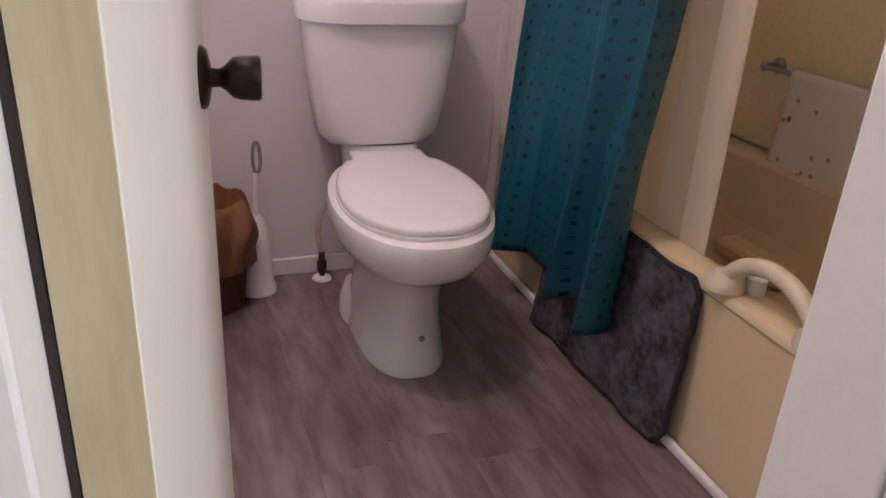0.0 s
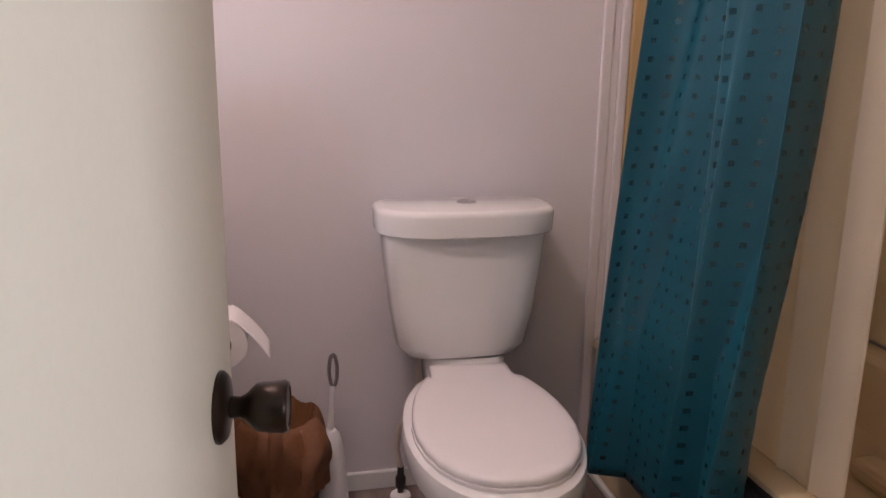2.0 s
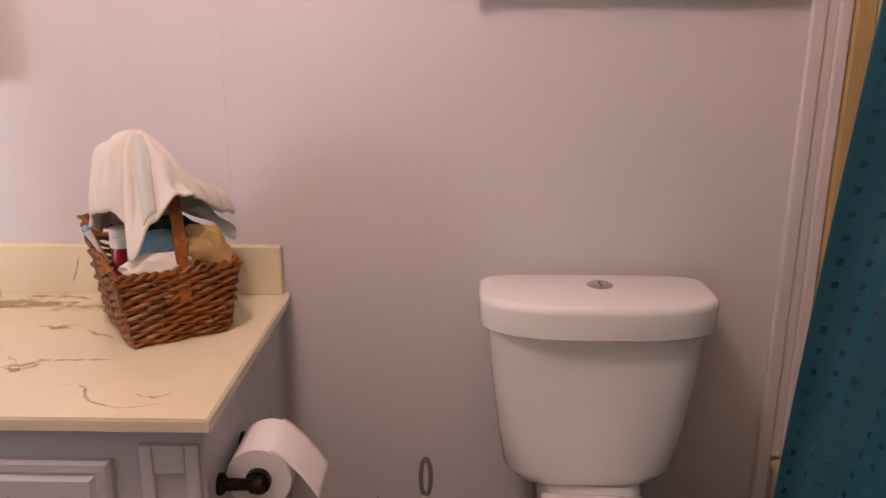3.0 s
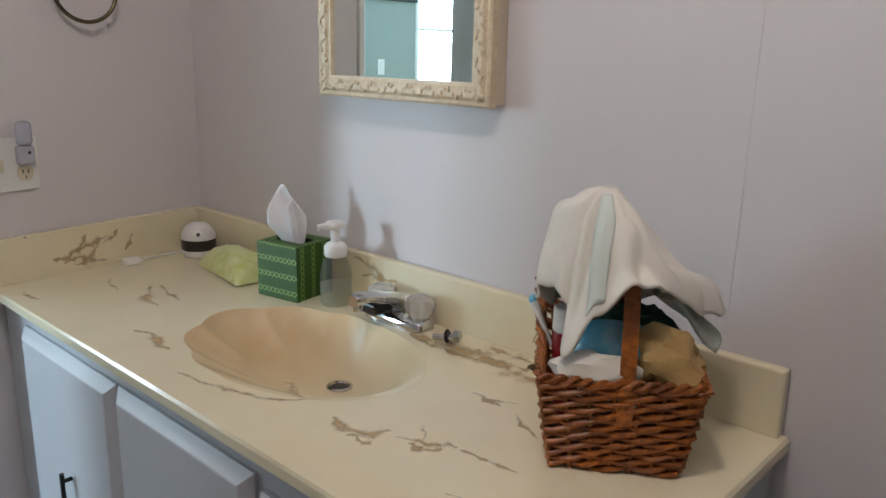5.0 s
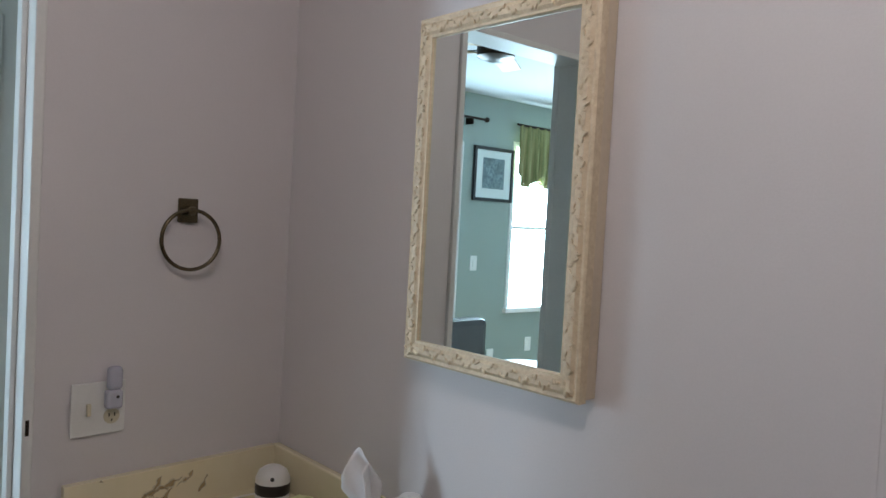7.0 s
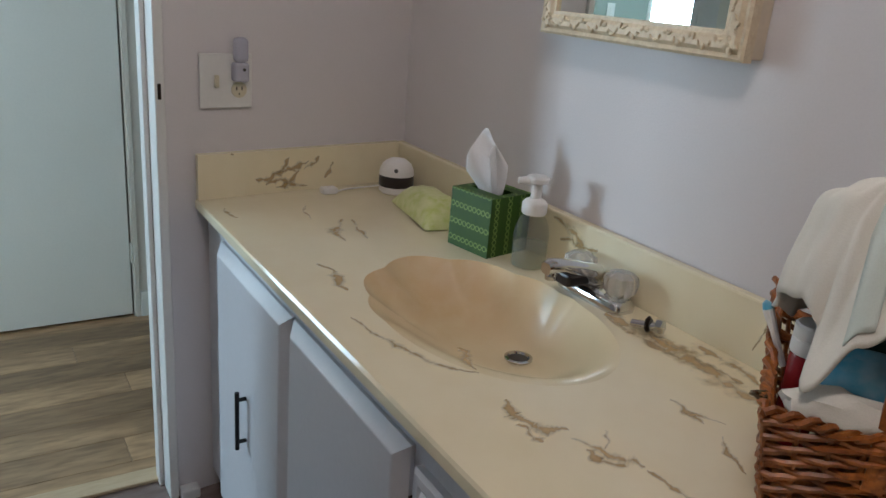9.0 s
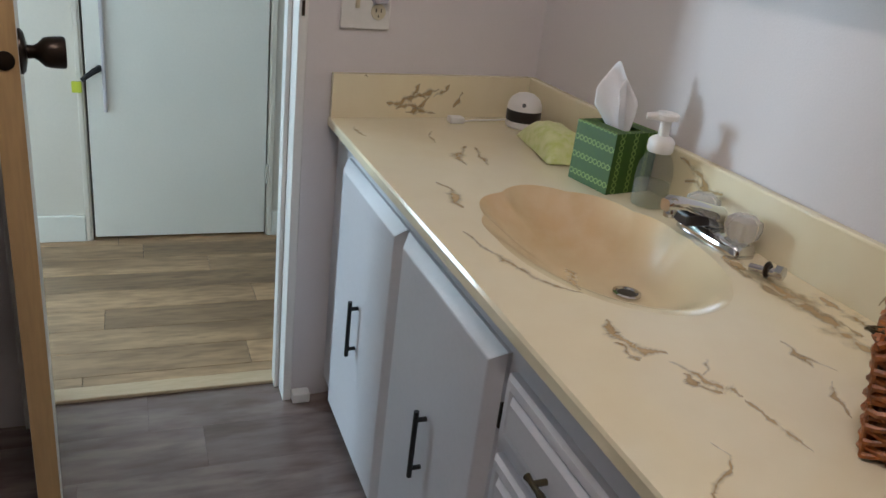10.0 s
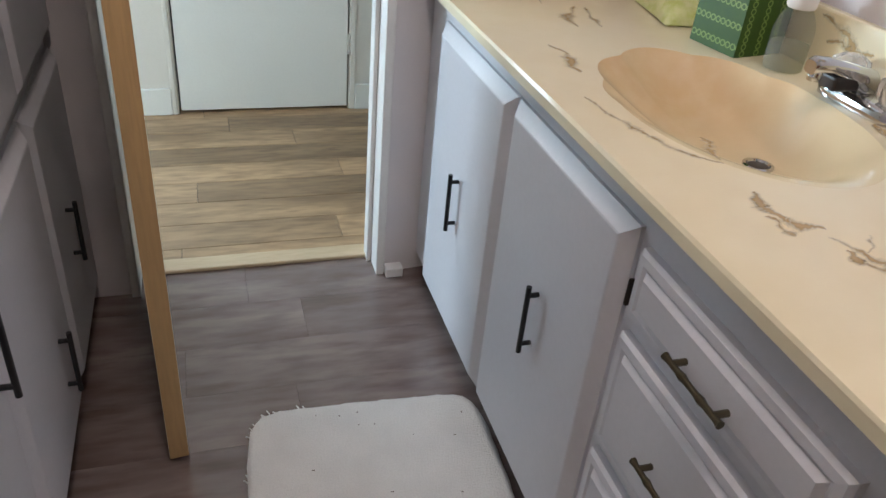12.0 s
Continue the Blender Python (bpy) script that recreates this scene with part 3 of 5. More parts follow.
def vanity():
    v = thing("vanity_cabinet", (-0.73, -0.27, 0), "grey-white painted vanity cabinet with two doors and drawers", "cabinet")
    yf = -0.517
    part("front_frame", boxes((-1.452, -0.004, yf, yf + 0.02, 0.06, 0.725)), M_CAB, v)
    part("side_panel", boxes((-0.024, -0.004, yf + 0.0201, -0.002, 0.06, 0.725)), M_CAB, v)
    part("bottom_panel", boxes((-1.452, -0.025, yf + 0.0201, -0.002, 0.06, 0.08)), M_CAB, v)
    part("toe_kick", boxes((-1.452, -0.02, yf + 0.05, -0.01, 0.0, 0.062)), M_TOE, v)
    for x0, x1, hx in ((-1.332, -0.924, -1.122), (-0.916, -0.514, -0.708)):
        d = part("door", slab_front(x0, x1, 0.062, 0.692, yf), M_CAB, v)
        bar_handle((hx, yf - 0.022, 0.388 if hx < -1 else 0.408), (0, 0, 1), (0, -1, 0), 0.128, M_BLACK, d, "black metal bar handle")
    for z0, z1, hz in ((0.578, 0.676, 0.618), (0.368, 0.552, 0.455), (0.075, 0.345, 0.23)):
        d = part("drawer", raised_front(-0.494, -0.135, z0, z1, yf), M_CAB, v)
        bar_handle((-0.318, yf - 0.020, hz), (1, 0, 0), (0, -1, 0), 0.106, M_BRASS, d, "antique brass bamboo handle", 1.0)
    part("side_stile", boxes((-0.095, -0.075, yf - 0.010, yf, 0.10, 0.70, 0.003), (-0.030, -0.010, yf - 0.010, yf, 0.10, 0.70, 0.003), (-0.075, -0.030, yf - 0.010, yf, 0.655, 0.70, 0.003), (-0.075, -0.030, yf - 0.010, yf, 0.10, 0.14, 0.003)), M_CAB, v)
    for z in (0.60, 0.12):
        part("hinge", boxes((-0.512, -0.506, yf - 0.008, yf, z - 0.02, z + 0.02, 0.002)), M_BRONZE, v)


BC = (-0.715, -0.275)


def basin_edge(a, shell=1.0):
    """The shell-shaped rim of the basin at an angle about its middle."""
    c, s = math.cos(a), math.sin(a)
    rx = 0.252 if c < 0 else 0.245
    ry = 0.172 if s < 0 else 0.165
    r = 1.0 / math.sqrt((c / rx) ** 2 + (s / ry) ** 2)
    side = max(0.0, -math.cos(a + 0.15)) ** 0.6
    return r * (1 + side * shell * 0.075 * abs(math.sin(a * 5.5)))


def vanity_top():
    t = thing("countertop", (-0.73, -0.28, 0.726), "cream cultured marble vanity top with brown veins and shell basin", "countertop")
    N = 160
    yb, yf, xr = -0.003, -0.543, 0.014

    def left(y):
        return WX0 + 0.002 + (WX1 - WX0) * (y + 0.60) / 0.60

    def rim(a):
        """Where a ray from the basin's middle meets the edge of the top."""
        c, s = math.cos(a), math.sin(a)
        best = 9
        if c > 1e-6:
            best = min(best, (xr - BC[0]) / c)
        if s > 1e-6:
            best = min(best, (yb - BC[1]) / s)
        if s < -1e-6:
            best = min(best, (yf - BC[1]) / s)
        lo, hi = 0.0, best
        if BC[0] + c * best < left(BC[1] + s * best):
            for _ in range(40):
                mid = (lo + hi) / 2
                if BC[0] + c * mid < left(BC[1] + s * mid):
                    hi = mid
                else:
                    lo = mid
            best = lo
        return best

    corner = [math.atan2(y - BC[1], x - BC[0]) for x, y in ((xr, yb), (left(yb), yb), (left(yf), yf), (xr, yf))]
    angs = sorted([2 * math.pi * i / N - math.pi for i in range(N)] + corner)
    bm = bmesh.new()
    rings = []
    for part_ in range(4):
        ring = []
        for a in angs:
            c, s = math.cos(a), math.sin(a)
            e, o = basin_edge(a), rim(a)
            if part_ == 0:
                r, z = e, CT
            elif part_ == 1:
                r, z = o - 0.004, CT
            elif part_ == 2:
                r, z = o, CT - 0.005
            else:
                r, z = o, CT - 0.020
            ring.append((BC[0] + c * r, BC[1] + s * r, z))
        rings.append(ring)
    loft(bm, rings, cap=(False, False))
    part("top", bm, M_COUNTER, t)
    bm = bmesh.new()
    rings = []
    dx, dy = -0.714, -0.204
    for q in range(15):
        f = q / 14
        ring = []
        for a in angs:
            c, s = math.cos(a), math.sin(a)
            flute = max(0.0, -math.cos(a + 0.15)) ** 0.6 * abs(math.sin(a * 5.5))
            e = basin_edge(a, (1 - f) ** 3) * (1 - f) + 0.021 * f
            k = f ** 1.2
            soft = 0.5 + 0.5 * math.cos(a + 0.55)
            depth = 0.098 * ((1 - (1 - f) ** 2.4) * (1 - soft) + soft * (1 - (1 - f * f * (3 - 2 * f)) ** 1.35))
            z = CT - depth - 0.0045 * flute * math.sin(math.pi * min(1, f * 2.2))
            if q == 0:
                z = CT
            ring.append((BC[0] * (1 - k) + dx * k + c * e, BC[1] * (1 - k) + dy * k + s * e, z))
        rings.append(ring)
    loft(bm, rings, cap=(False, True))
    b = part("basin", bm, M_BASIN, t, "peach shell-fluted basin", True)
    # flat dark disc in place of the hole's shaded depth
    part("drain_hole_shade", lathe(bmesh.new(), [(0.0165, 0.0), (0.001, 0.0005)], (dx, dy, CT - 0.0955)), M_DARK, b, "dark disc for the shade in the drain hole", True)
    part("drain", lathe(bmesh.new(), [(0.024, 0), (0.024, 0.003), (0.019, 0.004), (0.015, -0.004), (0.001, -0.004)], (dx, dy, CT - 0.0965)), M_CHROME, b, "chrome drain", True)
    part("backsplash", boxes((-1.515, 0.002, -0.022, -0.002, CT - 0.002, CT + 0.1, 0.004)), M_COUNTER, t)
    bm = bmesh.new()
    loft(bm, [[(left(-0.540) + 0.0, -0.540, z), (left(-0.540) + 0.018, -0.540, z), (left(-0.024) + 0.018, -0.024, z), (left(-0.024), -0.024, z)] for z in (CT + 0.0005, CT + 0.097, CT + 0.1)])
    part("side_splash", bm, M_COUNTER, t)
    # brown veins poured into the marble, each a tapered ribbon
    rnd = random.Random(5)
    count = [0]

    def vein(pts, w, at=lambda p, q: (p, q, CT + 0.0003 + 0.00003 * count[0])):
        count[0] += 1
        pts = [Vector((*p, 0)) for p in pts]
        fine = []
        for a, b2 in zip(pts, pts[1:]):
            for i in range(7):
                fine.append(a.lerp(b2, i / 7))
        fine.append(pts[-1])
        bm = bmesh.new()
        uvl = bm.loops.layers.uv.new("UVMap")
        rows = []
        for i, p in enumerate(fine):
            d = (fine[min(i + 1, len(fine) - 1)] - fine[max(i - 1, 0)]).normalized()
            nrm = Vector((-d.y, d.x, 0))
            f = i / (len(fine) - 1)
            ww = w * 1.95 * (0.25 + math.sin(math.pi * f) ** 0.7) * (0.9 + 0.9 * noise.noise((i * 0.35, count[0] * 3.1, 0.0)))
            p = p + nrm * w * 1.3 * noise.noise((i * 0.22, count[0] * 5.3, 4.0))
            rows.append([bm.verts.new(at(*(p + nrm * ww)[:2])), bm.verts.new(at(*(p - nrm * ww)[:2]))])
        for a, b2 in zip(rows, rows[1:]):
            fc = bm.faces.new((a[0], a[1], b2[1], b2[0]))
            for lp, q in zip(fc.loops, (1, -1, -1, 1)):
                lp[uvl].uv = (0, q)
        part("vein", bm, M_VEIN, t)

    vein([(-0.775, -0.487), (-0.70, -0.478), (-0.655, -0.468), (-0.604, -0.450), (-0.55, -0.405)], 0.0065)
    vein([(-0.56, -0.402), (-0.60, -0.392), (-0.625, -0.385)], 0.009)
    vein([(-0.480, -0.412), (-0.445, -0.424), (-0.415, -0.415), (-0.385, -0.388)], 0.010)
    vein([(-0.425, -0.425), (-0.40, -0.432), (-0.382, -0.430)], 0.008)
    vein([(-0.372, -0.340), (-0.355, -0.352), (-0.345, -0.372)], 0.005)
    vein([(-0.375, -0.395), (-0.345, -0.378), (-0.315, -0.365), (-0.295, -0.352)], 0.009)
    vein([(-0.350, -0.388), (-0.325, -0.392), (-0.305, -0.372)], 0.007)
    vein([(-0.290, -0.352), (-0.245, -0.352), (-0.198, -0.349)], 0.004)
    vein([(-0.392, -0.205), (-0.355, -0.212), (-0.330, -0.218)], 0.006)
    vein([(-0.362, -0.222), (-0.345, -0.205), (-0.318, -0.190)], 0.004)
    vein([(-0.300, -0.215), (-0.27, -0.24), (-0.235, -0.255)], 0.004)
    vein([(-0.235, -0.446), (-0.212, -0.440), (-0.192, -0.456), (-0.172, -0.495), (-0.120, -0.515), (-0.062, -0.500)], 0.0028)
    vein([(-0.112, -0.470), (-0.085, -0.482), (-0.06, -0.466)], 0.004)
    vein([(-1.005, -0.446), (-0.955, -0.436), (-0.905, -0.446), (-0.872, -0.452)], 0.008)
    vein([(-1.235, -0.300), (-1.18, -0.338), (-1.10, -0.352)], 0.011)
    vein([(-1.225, -0.275), (-1.16, -0.295), (-1.10, -0.300)], 0.006)
    vein([(-1.372, -0.505), (-1.335, -0.512), (-1.298, -0.498)], 0.005)
    vein([(-1.345, -0.330), (-1.31, -0.352), (-1.25, -0.360)], 0.004)
    vein([(-0.60, -0.062), (-0.54, -0.082), (-0.46, -0.082), (-0.38, -0.078)], 0.012)
    vein([(-0.63, -0.10), (-0.55, -0.112), (-0.47, -0.105)], 0.008)
    vein([(-0.64, -0.105), (-0.55, -0.098), (-0.47, -0.086), (-0.38, -0.100), (-0.31, -0.128)], 0.024)
    vein([(-0.49, -0.042), (-0.43, -0.045), (-0.36, -0.060)], 0.010)
    side = lambda p, q: (left(p) + 0.0184 + 0.0001 * (count[0] - 21), p, q)
    for pts, w in (([(-0.385, 0.772), (-0.36, 0.782), (-0.33, 0.776), (-0.30, 0.795)], 0.006), ([(-0.37, 0.795), (-0.345, 0.805), (-0.325, 0.830)], 0.005), ([(-0.33, 0.805), (-0.30, 0.812), (-0.275, 0.818)], 0.007), ([(-0.235, 0.775), (-0.222, 0.795), (-0.212, 0.812)], 0.005), ([(-0.468, 0.846), (-0.46, 0.848)], 0.004), ([(-0.41, 0.790), (-0.375, 0.785), (-0.35, 0.800), (-0.31, 0.800)], 0.007), ([(-0.36, 0.765), (-0.32, 0.770), (-0.28, 0.762)], 0.006), ([(-0.29, 0.80), (-0.26, 0.815), (-0.25, 0.83)], 0.005)):
        vein(pts, w, side)
    back = lambda p, q: (p, -0.0224 - 0.0001 * (count[0] - 28), q)
    for pts, w in (([(-0.88, 0.842), (-0.83, 0.828), (-0.79, 0.806), (-0.75, 0.812)], 0.008), ([(-0.855, 0.806), (-0.82, 0.812), (-0.79, 0.790)], 0.006), ([(-0.415, 0.775), (-0.405, 0.80), (-0.398, 0.828)], 0.0025)):
        vein(pts, w, back)


def faucet():
    f = thing("faucet", (-0.70, -0.06, CT), "chrome basin faucet with two clear acrylic knobs", "faucet")
    bm = bmesh.new()
    loft(bm, [oval(-0.700, -0.066, CT + z, rx, ry, 32, 5) for z, rx, ry in ((0.0005, 0.078, 0.027), (0.014, 0.078, 0.027), (0.020, 0.073, 0.023), (0.023, 0.066, 0.017))])
    part("base", bm, M_CHROME, f, "", True)
    bm = bmesh.new()
    rings = []
    for y, z, w, h in ((-0.050, 0.030, 0.019, 0.024), (-0.075, 0.040, 0.019, 0.020), (-0.105, 0.053, 0.017, 0.014), (-0.135, 0.062, 0.016, 0.011), (-0.158, 0.064, 0.015, 0.011), (-0.168, 0.060, 0.012, 0.010)):
        rings.append([(-0.716 + p[0], y, CT + z + p[1]) for p in [(q[0], q[1]) for q in oval(0, 0, 0, w, h, 16, 3)]])
    loft(bm, rings)
    s = part("spout", bm, M_CHROME, f, "", True)
    part("aerator", lathe(bmesh.new(), [(0.010, 0), (0.011, 0.014), (0.008, 0.018)], (-0.716, -0.155, CT + 0.040)), M_CHROME, s, "", True)
    # the chrome's dark reflection, built as a black block below the spout
    part("spout_dark_reflection", bx(bmesh.new(), -0.7335, -0.6985, -0.130, -0.082, CT + 0.026, CT + 0.047, 0.004), M_DARK, s, "black block for the dark reflection in the spout")
    for x in (-0.752, -0.650):
        bm = bmesh.new()
        rings = []
        for z, r in ((0.022, 0.016), (0.030, 0.024), (0.045, 0.027), (0.058, 0.025), (0.064, 0.016), (0.066, 0.004)):
            rings.append([(x + math.cos(a) * r * (1 + 0.10 * math.cos(8 * a)), -0.060 + math.sin(a) * r * (1 + 0.10 * math.cos(8 * a)), CT + z) for a in (2 * math.pi * i / 48 for i in range(48))])
        loft(bm, rings)
        part("knob", bm, M_ACRYL, f, "clear fluted acrylic knob", True)


def spare_stopper():
    s = thing("sink_stopper", (-0.555, -0.085, CT), "loose chrome pop-up stopper lying on the vanity top", "stopper")
    part("rod", tube(bmesh.new(), [(-0.580, -0.096, CT + 0.010), (-0.532, -0.078, CT + 0.018)], [0.006, 0.0075], 10), M_CHROME, s, "", True)
    part("disc", lathe(bmesh.new(), [(0.012, 0), (0.013, 0.002), (0.009, 0.006)], (-0.557, -0.087, CT + 0.016), (1, 0.35, 0.15)), M_BRONZE, s, "", True)
    part("nut", lathe(bmesh.new(), [(0.012, 0), (0.012, 0.010), (0.008, 0.012)], (-0.542, -0.082, CT + 0.018), (1, 0.35, 0.1), 6), M_CHROME, s)


def tissue_box():
    t = thing("tissue_box", (-1.0, -0.1, CT), "green cube tissue box printed with pale chain pattern", "tissue box")
    turn = Matrix.Translation((-0.987, -0.094, CT)) @ Matrix.Rotation(radians(10), 4, "Z")
    bm = bmesh.new()
    uvl = bm.loops.layers.uv.new("UVMap")
    h, q = 0.117, 0.055

    def quad(pts, uvs):
        f = bm.faces.new([bm.verts.new(turn @ Vector(p)) for p in pts])
        for lp, uv in zip(f.loops, uvs):
            lp[uvl].uv = uv

    ring = [(-q, -q), (q, -q), (q, q), (-q, q)]
    for i in range(4):
        (ax, ay), (cx, cy) = ring[i], ring[(i + 1) % 4]
        if i % 2:
            uvs = [(0, 0), (0, 2 * q), (h, 2 * q), (h, 0)]
        else:
            uvs = [(0, 0), (2 * q, 0), (2 * q, h), (0, h)]
        quad([(ax, ay, 0.0005), (cx, cy, 0.0005), (cx, cy, h), (ax, ay, h)], uvs)
    hole = [(-0.038, -0.022), (0.038, -0.022), (0.038, 0.022), (-0.038, 0.022)]
    for i in range(4):
        a, c = ring[i], ring[(i + 1) % 4]
        d, e = hole[(i + 1) % 4], hole[i]
        quad([(*a, h), (*c, h), (*d, h), (*e, h)], [a, c, d, e])
    quad([(-q, -q, 0.0005), (-q, q, 0.0005), (q, q, 0.0005), (q, -q, 0.0005)], [(0, 0)] * 4)
    quad([(-0.04, -0.024, h - 0.02), (0.04, -0.024, h - 0.02), (0.04, 0.024, h - 0.02), (-0.04, 0.024, h - 0.02)], [(0, 0)] * 4)
    part("carton", bm, M_CHAIN, t)

    def fold(u, v):
        a = (u - 0.5) * 2
        w = 0.018 + 0.034 * v ** 0.9 - 0.026 * max(0.0, v - 0.62) / 0.38
        x = a * w - 0.030 * v ** 1.5
        y = 0.006 * math.sin(a * 4 + v * 2) * (0.4 + v) + 0.006 * a * a
        z = h - 0.015 + 0.130 * v * (1 - 0.30 * abs(a - 0.25) ** 1.6) + 0.003 * v * math.sin(a * 5)
        return turn @ Vector((x * 0.70 - y * 0.71, x * 0.71 + y * 0.70, z))

    thicken(part("tissue", sheet(fold, 22, 14), M_TISSUE, t, "white tissue standing out", True), 0.001)

    def lobe(u, v):
        a = (u - 0.5) * 2
        w = 0.016 + 0.020 * v - 0.018 * max(0.0, v - 0.55) / 0.45
        x, y = a * w + 0.012 * v, 0.008 * math.sin(a * 3 + v * 3) - 0.012 * v
        z = h - 0.015 + 0.104 * v * (1 - 0.25 * abs(a + 0.2) ** 1.5)
        return turn @ Vector((x * 0.87 + y * 0.5, -x * 0.5 + y * 0.87, z))

    thicken(part("tissue_fold", sheet(lobe, 18, 12), M_TISSUE, t, "", True), 0.001)


def soap_bottle():
    s = thing("soap_dispenser", (-0.868, -0.082, CT), "clear plastic foaming soap bottle with white pump", "soap dispenser")
    at = (-0.868, -0.082, CT)
    part("bottle", lathe(bmesh.new(), [(0.030, 0.0008), (0.033, 0.004), (0.033, 0.065), (0.031, 0.078), (0.024, 0.094), (0.017, 0.102), (0.017, 0.106)], at), M_CLEAR, s, "", True)
    part("soap", lathe(bmesh.new(), [(0.030, 0.003), (0.0315, 0.006), (0.0315, 0.045), (0.001, 0.0455)], at), M_SOAP, s, "", True)
    part("collar", lathe(bmesh.new(), [(0.021, 0.102), (0.0235, 0.106), (0.0235, 0.122), (0.019, 0.128), (0.011, 0.132)], at), M_PLAST, s, "", True)
    p = part("pump", lathe(bmesh.new(), [(0.010, 0.130), (0.010, 0.158), (0.012, 0.160), (0.020, 0.162), (0.021, 0.170), (0.018, 0.173), (0.001, 0.173)], at), M_PLAST, s, "white pump", True)
    part("nozzle", tube(bmesh.new(), [(-0.868, -0.087, CT + 0.166), (-0.880, -0.117, CT + 0.164)], [0.009, 0.006], 10), M_PLAST, p, "", True)


def wipes_pack():
    w = thing("wipes_pack", (-1.2, -0.1, CT), "lime green plastic wipes pack lying on the vanity", "wipes pack")
    t = Matrix.Translation((-1.205, -0.098, CT)) @ Matrix.Rotation(radians(-8), 4, "Z")

    def f(u, v):
        a, b = (u - 0.5) * 2, (v - 0.5) * 2
        puff = max(0.0, (1 - abs(a) ** 3) * (1 - abs(b) ** 3)) ** 0.6
        z = 0.004 + 0.052 * puff + 0.006 * noise.noise((a * 3, b * 3, 1.0)) * puff
        return t @ Vector((a * 0.112, b * 0.052 * (1 + 0.08 * a), z))

    bm = sheet(f, 20, 14)
    part("pouch", bm, M_LIME, w, "", True)
    part("base", bx(bmesh.new(), -0.110, 0.110, -0.050, 0.050, 0.0006, 0.005, 0.002, 2, t), M_LIME, w)


def small_gadget():
    g = thing("night_sensor", (-1.40, -0.075, CT), "white domed gadget with dark band and cord", "gadget")
    at = (-1.400, -0.080, CT)
    part("base", lathe(bmesh.new(), [(0.037, 0.0006), (0.041, 0.005), (0.041, 0.017)], at), M_PLAST, g, "", True)
    part("band", lathe(bmesh.new(), [(0.0405, 0.017), (0.042, 0.019), (0.042, 0.041), (0.0405, 0.044)], at), M_DARK, g, "dark tinted band", True)
    d = part("dome", lathe(bmesh.new(), [(0.042, 0.044), (0.041, 0.056), (0.034, 0.071), (0.020, 0.081), (0.001, 0.085)], at), M_PLAST, g, "", True)
    part("button", lathe(bmesh.new(), [(0.005, 0), (0.005, 0.002)], (-1.366, -0.100, CT + 0.060), (0.8, -0.5, 0.4), 10), M_DARK, d)
    part("cord", tube(bmesh.new(), [(-1.425, -0.10, CT + 0.012), (-1.445, -0.135, CT + 0.004), (-1.44, -0.19, CT + 0.004), (-1.425, -0.225, CT + 0.004)], 0.0022, 6), M_PLAST, g, "", True)
    part("plug", boxes((-1.440, -1.412, -0.262, -0.225, CT + 0.0006, CT + 0.016, 0.004)), M_PLAST, g)


vanity()
vanity_top()
faucet()
spare_stopper()
tissue_box()
soap_bottle()
wipes_pack()
small_gadget()
k = tagged(part("bottle_cap", lathe(bmesh.new(), [(0.010, 0.0006), (0.010, 0.010), (0.008, 0.012), (0.001, 0.012)], (-1.335, -0.050, CT)), M_DARK, None, "", True), "small dark bottle cap lying on the vanity", "cap")


